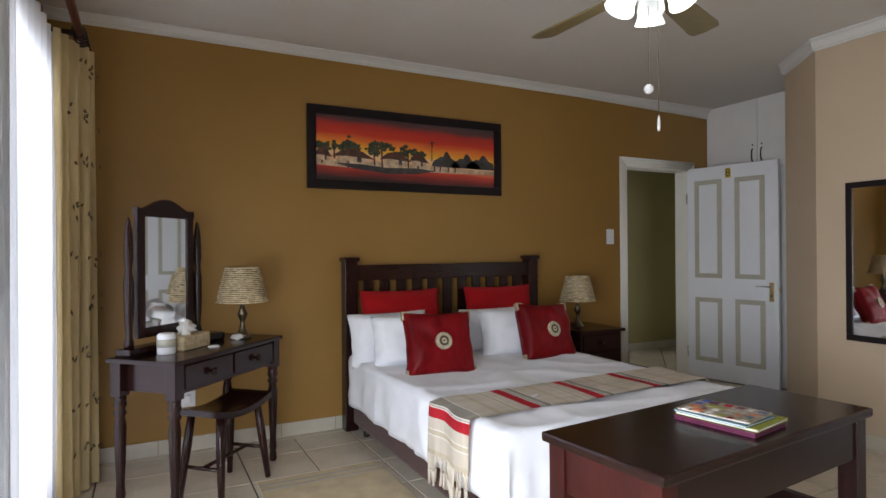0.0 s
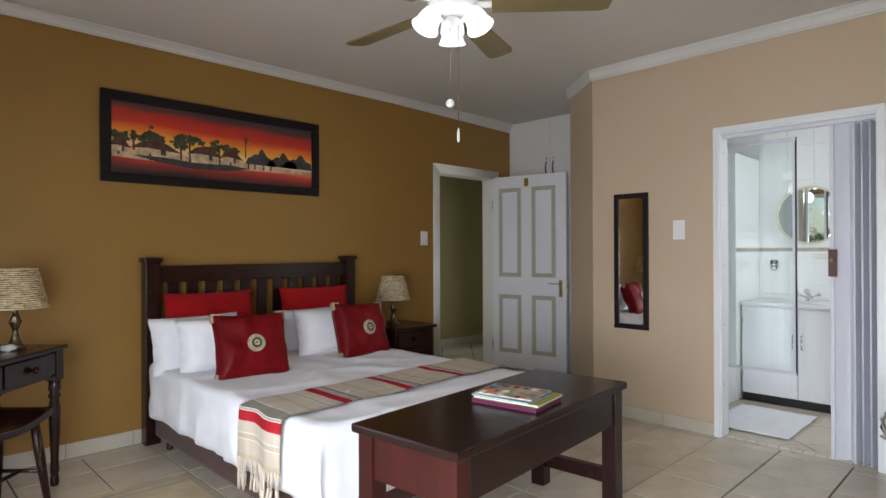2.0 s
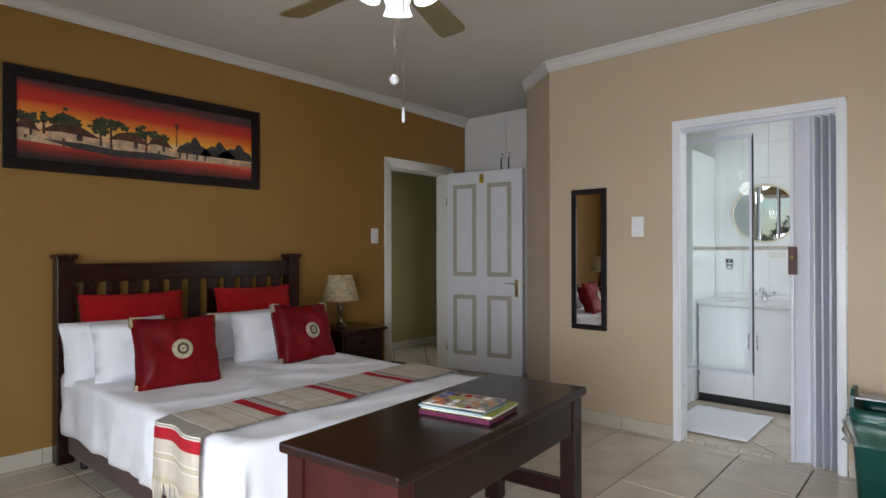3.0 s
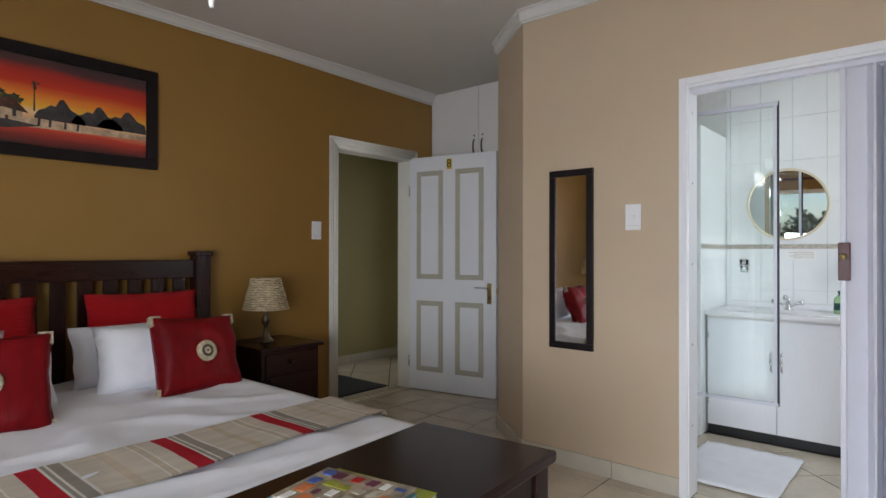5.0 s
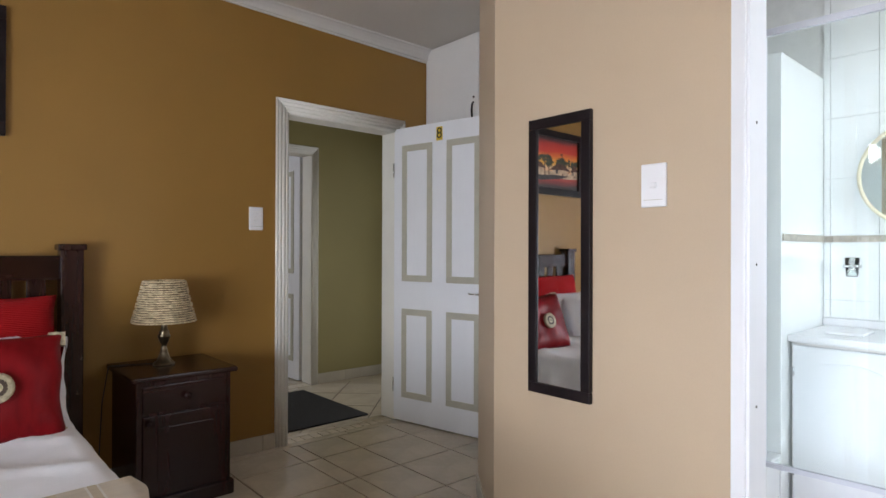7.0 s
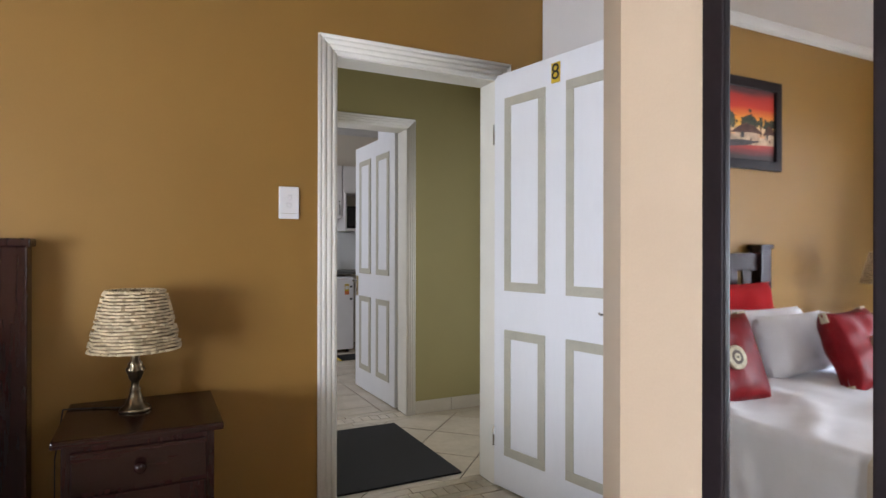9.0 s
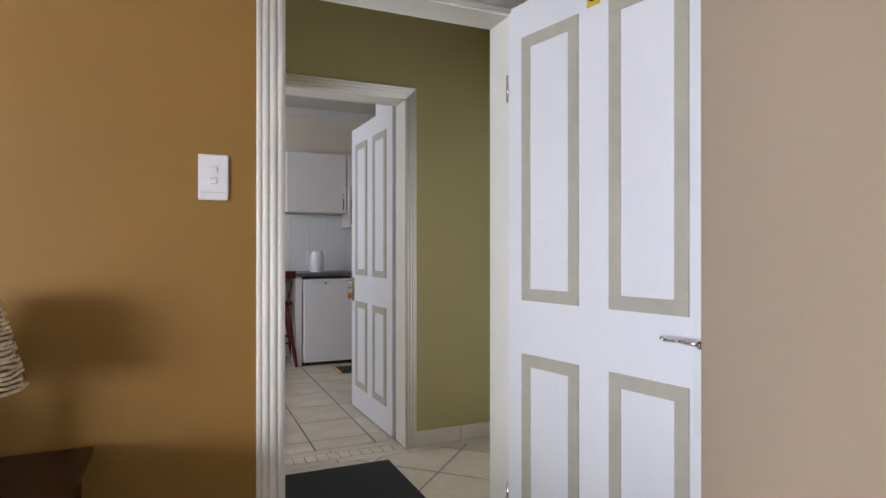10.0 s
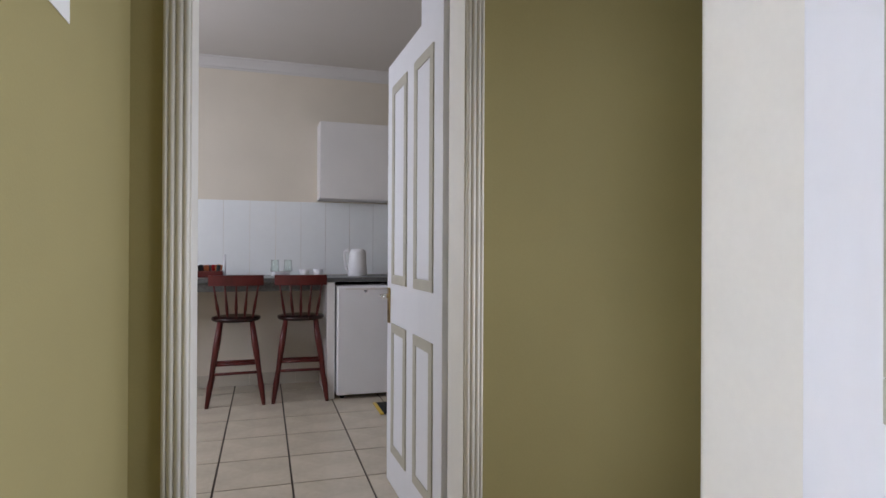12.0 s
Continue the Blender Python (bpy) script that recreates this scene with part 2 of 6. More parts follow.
LIME = mat("lime_card", (0.30, 0.32, 0.03), 0.4, vary=0.15, scale=20, bump=0)
ORANGE = mat("orange_print", (0.60, 0.18, 0.06), 0.4, vary=0.4, scale=30, bump=0)
COVER = mat("printed_cover", (0.34, 0.28, 0.20), 0.35, vary=0.8, scale=28, bump=0)
BLUE = mat("blue_print", (0.05, 0.10, 0.35), 0.4, vary=0.4, scale=30, bump=0)
PAINTING = painting_mat()
HUT = mat("hut_paint", (0.085, 0.030, 0.018), 0.6, vary=0.7, scale=30, bump=0.05)
TREEPAINT = mat("tree_paint", (0.040, 0.047, 0.020), 0.6, vary=0.9, scale=40, bump=0.05)
HILLPAINT = mat("hill_paint", (0.045, 0.04, 0.04), 0.6, vary=0.6, scale=25, bump=0.05)
PALEPAINT = mat("pale_paint", (0.52, 0.37, 0.24), 0.6, vary=0.5, scale=25, bump=0.05)


# ---- mesh helpers ----
def bm_box(x0, x1, y0, y1, z0, z1, bevel=0.0, into=None):
    bm = bmesh.new()
    bmesh.ops.create_cube(bm, size=1)
    for v in bm.verts:
        v.co = Vector((x0 + (v.co.x + 0.5) * (x1 - x0), y0 + (v.co.y + 0.5) * (y1 - y0), z0 + (v.co.z + 0.5) * (z1 - z0)))
    if bevel:
        bmesh.ops.bevel(bm, geom=bm.edges[:], offset=bevel, segments=2, profile=0.6, affect="EDGES")
    return merge(into, bm)


def merge(into, bm):
    if into is None:
        return bm
    me = bpy.data.meshes.new("joined")
    bm.to_mesh(me)
    into.from_mesh(me)
    bpy.data.meshes.remove(me)
    bm.free()
    return into


def bm_lathe(profile, cx=0.0, cy=0.0, seg=20, into=None, axis=None, closed=False):
    """profile: (radius, z) from the bottom up. axis: (foot, top) bends the axis to a slanted line, with z from 0 to 1."""
    bm = bmesh.new()
    rings = []
    for r, z in profile:
        if axis:
            c = Vector(axis[0]).lerp(Vector(axis[1]), z)
        else:
            c = Vector((cx, cy, z))
        rings.append([bm.verts.new((c.x + r * math.cos(2 * math.pi * i / seg), c.y + r * math.sin(2 * math.pi * i / seg), c.z)) for i in range(seg)])
    for a, b in zip(rings, rings[1:] + (rings[:1] if closed else [])):
        for i in range(seg):
            f = bm.faces.new((a[i], a[(i + 1) % seg], b[(i + 1) % seg], b[i]))
            f.smooth = True
    for ring, flip in () if closed else ((rings[0], True), (rings[-1], False)):
        if (Vector(ring[0].co) - Vector(ring[seg // 2].co)).length > 1e-4:
            bm.faces.new(ring[::-1] if flip else ring)
    return merge(into, bm)


def bm_rod(a, b, r, seg=10, into=None):
    """A round bar between two points in any direction."""
    a, b = Vector(a), Vector(b)
    bm = bmesh.new()
    bmesh.ops.create_cone(bm, cap_ends=True, segments=seg, radius1=r, radius2=r, depth=(b - a).length)
    bmesh.ops.transform(bm, matrix=Matrix.Translation((a + b) / 2) @ (b - a).to_track_quat("Z", "Y").to_matrix().to_4x4(), verts=bm.verts)
    for f in bm.faces:
        f.smooth = len(f.verts) == 4
    return merge(into, bm)


def bm_extrude(points, depth, into=None, plane="xy", at=0.0):
    """A flat outline with thickness. plane: xy up along z, xz back along y, yz along x."""
    bm = bmesh.new()
    def p(u, v, w):
        return {"xy": (u, v, w), "xz": (u, w, v), "yz": (w, u, v)}[plane]
    lo = [bm.verts.new(p(u, v, at)) for u, v in points]
    hi = [bm.verts.new(p(u, v, at + depth)) for u, v in points]
    bm.faces.new(lo[::-1])
    bm.faces.new(hi)
    for i in range(len(points)):
        j = (i + 1) % len(points)
        bm.faces.new((lo[i], lo[j], hi[j], hi[i]))
    bmesh.ops.recalc_face_normals(bm, faces=bm.faces[:])
    return merge(into, bm)


def bm_cushion(w, h, t, n=18, power=0.42, wobble=0.006, seed=0, ears=0.0):
    """A stuffed cushion lying in x (width) and z (height), swelling in y."""
    bm = bmesh.new()
    sides = []
    for s in (1, -1):
        grid = []
        for j in range(n + 1):
            row = []
            for i in range(n + 1):
                u, v = 2 * i / n - 1, 2 * j / n - 1
                d = max(0.0, (1 - u ** 4) * (1 - v ** 4)) ** power
                pull = 1 - 0.05 * (1 - abs(u) ** 2) * abs(v) ** 3 + ears * abs(u * v) ** 3
                pull2 = 1 - 0.05 * (1 - abs(v) ** 2) * abs(u) ** 3 + ears * abs(u * v) ** 3
                k = noise.noise(Vector((u * 2 + seed, v * 2, s + seed)))
                row.append(bm.verts.new((u * w / 2 * pull2 + wobble * k, s * (d * t / 2 + wobble * k * d * 2), v * h / 2 * pull)))
            grid.append(row)
        sides.append(grid)
        for j in range(n):
            for i in range(n):
                q = (grid[j][i], grid[j][i + 1], grid[j + 1][i + 1], grid[j + 1][i])
                f = bm.faces.new(q if s < 0 else q[::-1])
                f.smooth = True
    bmesh.ops.remove_doubles(bm, verts=bm.verts[:], dist=0.0015)
    return bm


def mesh_of(name, bm, material):
    me = bpy.data.meshes.new(name)
    bm.to_mesh(me)
    bm.free()
    for m in material if isinstance(material, (list, tuple)) else (material,):
        me.materials.append(m)
    return me


def part(name, bm, material, parent=None, label="", m=None):
    """One mesh object, under a thing or a part."""
    ob = new(name, mesh_of(name, bm, material))
    ob.parent = parent
    if m is not None:
        ob.matrix_basis = m
    return tagged(ob, label) if label else ob


def thing(name, label, category, m=None, group=""):
    ob = new(name)
    ob.empty_display_size = 0.05
    if m is not None:
        ob.matrix_basis = m
    return tagged(ob, label, category, group)


def setting(name, bm, material, label="", m=None, category="wall"):
    return tagged(part(name, bm, material, None, label, m), "", category, "", "structure")


def shared(name, me, parent, m):
    ob = new(name, me)
    ob.parent = parent
    ob.matrix_basis = m
    return ob


def text(name, body, size, material, parent, m, label=""):
    cu = bpy.data.curves.new(name, "FONT")
    cu.body, cu.size, cu.extrude, cu.align_x, cu.align_y = body, size, 0.0006, "CENTER", "CENTER"
    cu.materials.append(material)
    tmp = bpy.data.objects.new(name, cu)
    me = bpy.data.meshes.new_from_object(tmp)
    bpy.data.objects.remove(tmp)
    ob = new(name, me)
    ob.parent = parent
    ob.matrix_basis = m
    return tagged(ob, label) if label else ob


# ---- the rooms ----
NY, EX, CEIL = 4.02, 4.105, 2.66          # bedroom: face of the bed wall, of the bathroom wall, ceiling
WX, SY = -0.42, -1.9                     # window wall and the wall behind
KY, KB = 5.34, 8.67                      # hall's far wall, kitchen's back wall
DOOR = (4.068, 4.875, 2.02)              # bedroom doorway
KDOOR = (4.135, 4.955, 2.03)               # kitchen doorway
BDOOR = (0.505, 1.385, 2.04)              # bathroom doorway, along y


def wall_with_door(axis, lo, hi, a, b, height, door, into=None):
    """Wall along x (axis x) or y between lo and hi, faces at a and b, one doorway."""
    bm = into or bmesh.new()
    def put(u0, u1, z0, z1):
        if u1 - u0 > 1e-4:
            bm_box(*((u0, u1, a, b) if axis == "x" else (a, b, u0, u1)), z0, z1, into=bm)
    a0, a1, at = door[0] - 0.03, door[1] + 0.03, door[2] + 0.03
    put(lo, a0, 0, height)
    put(a1, hi, 0, height)
    put(a0, a1, at, height)
    return bm


floor = setting("floor", bm_box(-0.6, 6.8, SY - 0.2, 8.9, -0.12, -0.006), GROUT, "beige tiled floor with brown grout", category="floor")
setting("wall_north", wall_with_door("x", WX - 0.16, 5.79, NY, 4.09, CEIL, DOOR), OCHRE, "ochre painted bedroom wall with a doorway")
setting("wall_hall_south", wall_with_door("x", 3.72, 6.40, 4.09, 4.16, CEIL, DOOR), OLIVE, "olive green painted hall wall")
setting("wall_east", wall_with_door("y", SY, 2.33, EX, 4.225, CEIL, BDOOR), TAN, "tan painted wall beside the bathroom")
setting("wall_corner", bm_extrude([(EX, 2.33), (4.443, 2.752), (5.16, 2.752), (5.16, 2.62), (4.50, 2.62), (4.225, 2.33)], CEIL), TAN, "tan painted angled wall corner")
setting("wall_alcove", bm_box(5.80, 5.90, 2.60, 4.09, 0, CEIL), OCHRE, "wall behind the built-in cupboard")
setting("wall_south", bm_box(WX - 0.16, EX, SY - 0.12, SY, 0, CEIL), OCHRE, "plain ochre wall")
w = bmesh.new()
for y0, y1, z0, z1 in ((SY, -0.8, 0, CEIL), (3.55, NY, 0, CEIL), (-0.8, 3.55, 2.22, CEIL)):
    bm_box(WX - 0.16, WX, y0, y1, z0, z1, into=w)
setting("wall_west", w, OCHRE, "ochre wall round the glazed doors")
setting("ceiling", bm_box(WX - 0.16, 5.9, SY - 0.12, 4.09, CEIL, CEIL + 0.1), CEILING, "plain pale grey ceiling", category="ceiling")
setting("ceiling_hall", bm_box(3.72, 6.40, 4.09, KY + 0.08, CEIL, CEIL + 0.1), CEILING, "plain pale hall ceiling", category="ceiling")
setting("wall_hall_west", bm_box(3.72, 3.975, 4.16, KY, 0, CEIL), OLIVE, "olive green hall end wall")
setting("wall_hall_east", bm_box(6.30, 6.40, 4.16, KY, 0, CEIL), OLIVE, "olive green hall wall")
setting("wall_hall_north", wall_with_door("x", 3.72, 6.40, KY, KY + 0.08, CEIL, KDOOR), OLIVE, "olive green hall wall with the kitchen doorway")
setting("wall_kitchen_south", wall_with_door("x", 2.30, 6.70, KY + 0.08, KY + 0.16, 2.80, KDOOR), CREAM, "cream kitchen wall with a doorway")
setting("wall_kitchen_north", bm_box(2.30, 6.70, KB, KB + 0.12, 0, 2.80), CREAM, "cream kitchen wall above white tiles")
setting("wall_kitchen_west", bm_box(2.30, 2.42, KY + 0.16, KB, 0, 2.80), CREAM, "cream kitchen wall")
setting("wall_kitchen_east", bm_box(6.58, 6.70, KY + 0.16, KB, 0, 2.80), CREAM, "cream kitchen wall")
setting("wall_kitchen_return", bm_box(4.992, 6.58, KY + 0.162, 6.03, 0, 2.718), WHITE, "white painted boxed-in wall behind the kitchen door")
setting("ceiling_kitchen", bm_box(2.30, 6.70, KY + 0.08, KB, 2.72, 2.79), CEILING, "plain kitchen ceiling", category="ceiling")
# bathroom shell
setting("wall_bath_east", bm_box(5.79, 5.90, -0.50, 2.60, 0, CEIL), WGROUT, "white tiled bathroom wall")
setting("wall_bath_north", bm_box(4.42, 5.79, 2.40, 2.61, 0, CEIL), WALLTILE, "white tiled wall behind the bath")
w = bmesh.new()
for x0, x1, z0, z1 in ((4.22, 4.50, 0, CEIL), (5.50, 5.79, 0, CEIL), (4.50, 5.50, 0, 1.25), (4.50, 5.50, 2.25, CEIL)):
    bm_box(x0, x1, -0.50, -0.40, z0, z1, into=w)
setting("wall_bath_south", w, WALLTILE, "white tiled wall round the bathroom window")
setting("wall_bath_partition", bm_box(5.19, 5.79, 1.64, 1.70, 0, 2.06, 0.004), WALLTILE, "white tiled partition beside the washbasin")
setting("wall_bath_lining", bm_box(4.226, 4.231, 1.45, 2.32, 0, CEIL), WALLTILE, "white tiled bathroom wall lining")


def cornice(name, path, inward, bottoms, top, reach=0.048):
    """A coved moulding along a path; inward: vector into the room, bottoms: lower edge, for each point."""
    bm = bmesh.new()
    rings = []
    for (x, y), (ix, iy), lo in zip(path, inward, bottoms):
        h = top - lo
        prof = [(0.0, lo), (0.012, lo), (0.014, lo + 0.13 * h), (0.022, lo + 0.16 * h), (0.026, lo + 0.4 * h), (0.45 * reach + 0.012, lo + 0.68 * h), (reach - 0.010, top - 0.15 * h), (reach - 0.001, top - 0.12 * h), (reach, top), (0.0, top)]
        rings.append([bm.verts.new((x + ix * d, y + iy * d, z)) for d, z in prof])
    n = len(rings[0])
    for a, b in zip(rings, rings[1:]):
        for i in range(n):
            bm.faces.new((a[i], a[(i + 1) % n], b[(i + 1) % n], b[i]))
    for r in (rings[0], rings[-1]):
        bm.faces.new(r)
    bmesh.ops.recalc_face_normals(bm, faces=bm.faces[:])
    return setting(name, bm, CORNICE, "white coved cornice", category="cornice")


cornice("cornice_north", [(WX, NY), (3.5, NY), (5.16, NY)], [(0.0, -1)] * 3, (2.607, 2.605, 2.568), CEIL, 0.066)
k = 0.351
cornice("cornice_east", [(EX, SY), (EX, 2.33), (4.443, 2.752), (5.16, 2.752)], [(-1, 0), (-1, k), (-0.45, 1.0), (0, 1)], [2.578] * 4, CEIL, 0.040)
cornice("cornice_kitchen", [(2.42, KB), (6.58, KB)], [(0, -1), (0, -1)], (2.622, 2.622), 2.72)


def door_frame(name, axis_x0, axis_x1, top, yf, yb, widths, hinge_cut=0.0):
    """Lining and beaded architraves of a doorway in a wall along x; widths: west, east, top; hinge_cut: room for an open leaf."""
    root = tagged(thing(name, "cream gloss painted wooden door frame", "door frame"), kind="structure")
    x0, x1 = axis_x0, axis_x1
    for n, (a, b, c, d) in (("jamb", (x0 - 0.03, x0, 0, top)), ("jamb", (x1, x1 + 0.03, 0, top)), ("head", (x0 - 0.03, x1 + 0.03, top, top + 0.03))):
        part(n, bm_box(a, b, yf - 0.004, yb + 0.004, c, d, 0.002), FRAME, root)
    wl, wr, wt = widths
    for sgn, y in ((-1, yf), (1, yb)):
        for n, (a, b, c, d) in (("architrave", (x0 - wl, x0 - 0.006, 0, top + wt)), ("architrave", (x1 + 0.006, x1 + wr, 0, top + wt)), ("architrave", (x0 - 0.006, x1 + 0.006, top + 0.006, top + wt))):
            lo, hi = sorted((y, y + sgn * 0.010))
            if hinge_cut and sgn < 0 and a > x1 and b - a < 0.5:
                a += hinge_cut
            bm = bm_box(a, b, lo, hi, c, d, 0.003)
            wide = (d - c) if b - a > 0.5 else (b - a)
            for f, r in ((0.10, 0.009), (0.34, 0.012), (0.62, 0.013), (0.88, 0.011)):
                r *= wide / 0.08
                if b - a > 0.5:
                    e = c + (1 - f) * wide
                    ends = ((x0 - (1 - f) * wl, y + sgn * 0.008, e), (x1 + (1 - f) * wr, y + sgn * 0.008, e))
                elif a < x0:
                    ends = ((a + f * wide, y + sgn * 0.008, 0), (a + f * wide, y + sgn * 0.008, d - f * wt))
                else:
                    ends = ((b - f * wide, y + sgn * 0.008, 0), (b - f * wide, y + sgn * 0.008, d - f * wt))
                bm_rod(*ends, r, 10, into=bm)
            part(n, bm, FRAME, root)
    return root


bed_frame = door_frame("door_frame_1", DOOR[0], DOOR[1], DOOR[2], NY, 4.16, (0.087, 0.09, 0.092), 0.042)
part("strike_plate", bm_box(DOOR[0], DOOR[0] + 0.002, 4.075, 4.09, 1.135, 1.185), DARKMETAL, bed_frame, "dark metal strike plate")
part("strike_plate", bm_box(DOOR[0], DOOR[0] + 0.002, 4.075, 4.095, 0.76, 0.87), DARKMETAL, bed_frame, "dark metal strike plate")
door_frame("door_frame_2", KDOOR[0], KDOOR[1], KDOOR[2], KY, KY + 0.16, (0.075, 0.066, 0.072))


def panel_door(name, start, width, mid, m, number, label):
    """Four-panel leaf from start to width along +x, panels set about mid, seen face at y = 0."""
    root = tagged(thing(name, label, "door", m), kind="structure")
    part("leaf", bm_box(start, width, 0, 0.038, 0.008, 2.04, 0.002), WHITE, root)
    a, b, c, d = mid - 0.325, mid - 0.061, mid + 0.061, mid + 0.325
    for x0, x1 in ((a, b), (c, d)):
        for z0, z1 in ((0.172, 0.786), (0.976, 1.915)):
            for s in (-1, 1):
                y = 0 if s < 0 else 0.038
                bm = bmesh.new()
                t = 0.043
                lo, hi = sorted((y - s * 0.004, y + s * 0.006))
                for q in ((x0, x1, z1 - t, z1), (x0, x1, z0, z0 + t), (x0, x0 + t, z0 + t, z1 - t), (x1 - t, x1, z0 + t, z1 - t)):
                    bm_box(q[0], q[1], lo, hi, q[2], q[3], 0.002, into=bm)
                part("panel_moulding", bm, BEAD, root, "stone grey painted moulding")
                lo, hi = sorted((y - s * 0.004, y + s * 0.0025))
                part("panel", bm_box(x0 + t, x1 - t, lo, hi, z0 + t, z1 - t, 0.001), WHITE, root)
    hx = mid + 0.381
    part("paint_patch", bm_box(hx - 0.045, width - 0.008, -0.001, 0.002, 0.66, 0.99), PATCH, root, "patch of fresher white paint")
    for s in (-1, 1):
        y = -0.001 if s < 0 else 0.039
        lo, hi = sorted((y, y + s * 0.006))
        plate = part("handle_plate", bm_box(hx - 0.02, hx + 0.02, lo, hi, 0.782, 0.952, 0.002), BRASS, root, "worn brass handle plate")
        bm = bm_rod((hx, y, 0.912), (hx, y + s * 0.045, 0.912), 0.010)
        bm_rod((hx, y + s * 0.042, 0.912), (hx - 0.05, y + s * 0.046, 0.916), 0.0065, into=bm)
        bm_rod((hx - 0.05, y + s * 0.046, 0.916), (hx - 0.10, y + s * 0.046, 0.914), 0.0048, into=bm)
        bm_rod((hx - 0.10, y + s * 0.046, 0.914), (hx - 0.112, y + s * 0.046, 0.920), 0.0055, into=bm)
        part("lever", bm, CHROME, plate, "worn chrome lever handle")
        bm = bm_rod((hx, y + s * 0.0055, 0.839), (hx, y + s * 0.0075, 0.839), 0.006)
        bm_box(hx - 0.003, hx + 0.003, *sorted((y + s * 0.0055, y + s * 0.0075)), 0.820, 0.837, into=bm)
        part("keyhole", bm, INK, plate, "dark keyhole")
    part("latch", bm_box(width - 0.001, width + 0.006, 0.010, 0.028, 0.865, 0.912, 0.001), BRASS, root, "brass latch")
    for z in (0.25, 1.75):
        part("hinge", bm_lathe([(0.007, z - 0.05), (0.007, z + 0.05)], start - 0.004, 0.002, 10), CHROME, root, "steel hinge")
    tag = part("number_plate", bm_box(mid - 0.025, mid + 0.025, -0.004, 0.001, 1.92, 2.01, 0.001), YELLOW, root, "yellow number plate")
    text("number", number, 0.10, INK, tag, Matrix.Translation((mid, -0.0046, 1.965)) @ pose(0, 0, 0, 90, 0, 0), "black number")
    return root


panel_door("door_1", -0.02, 0.818, 0.381, pose(4.876, 3.996, 0, 0, 0, -78.9), "8", "open white four-panel door with grey mouldings")
panel_door("door_2", 0.0, 0.86, 0.43, pose(4.978, 5.528, 0, 0, 0, 91.4), "6", "open white four-panel kitchen door with grey mouldings")


def cupboard(x, y0, y1, z0, z1):
    """Built-in cupboard across the alcove: carcass, base doors and top doors."""
    root = thing("built_in_cupboard", "white built-in cupboard with dark bow handles", "cupboard")
    part("carcass", bm_box(x + 0.02, 5.78, y0, y1, 0, z1), CUPBOARD, root)
    ys = [y0, 3.47, y1 - 0.003]
    for a, b, side in ((ys[0], ys[1], 1), (ys[1], ys[2], -1)):
        for lo, hi in ((0.06, 1.99), (2.005, z1 - 0.004)):
            d = part("cupboard_door", bm_box(x, x + 0.019, a + 0.003, b - 0.003, lo, hi, 0.002), CUPBOARD, root)
            hy = (b - 0.045) if side > 0 else (a + 0.045)
            hz = lo + 0.06 if lo > 1.5 else 1.05
            bm = bmesh.new()
            pts = [(x - 0.002, hz + 0.005), (x - 0.016, hz + 0.02), (x - 0.022, hz + 0.065), (x - 0.016, hz + 0.11), (x - 0.002, hz + 0.125)]
            if lo > 1.5:
                for (xa, za), (xb, zb) in zip(pts, pts[1:]):
                    bm_rod((xa, hy, za), (xb, hy, zb), 0.006, 8, into=bm)
                part("handle", bm, DARKMETAL, d, "dark metal bow handle")
                part("lock", bm_rod((x - 0.004, hy, hz + 0.16), (x + 0.002, hy, hz + 0.16), 0.008), DARKMETAL, d, "small dark lock")
    return root


cupboard(5.16, 2.754, NY - 0.002, 0, CEIL - 0.002)


# ---- bedroom things ----
def turned_leg(h, r, foot, seg=16):
    """Profile of a turned leg from the foot up."""
    return [(foot * 0.8, 0), (foot, 0.015), (foot * 0.9, 0.05), (foot * 0.75, 0.06), (r * 0.75, 0.08), (r * 0.62, 0.14), (r * 0.8, h * 0.45), (r * 0.95, h * 0.72), (r * 0.7, h * 0.80),
            (r * 1.05, h * 0.83), (r * 0.7, h * 0.86), (r * 1.05, h * 0.90), (r * 0.9, h * 0.93), (r, h)]


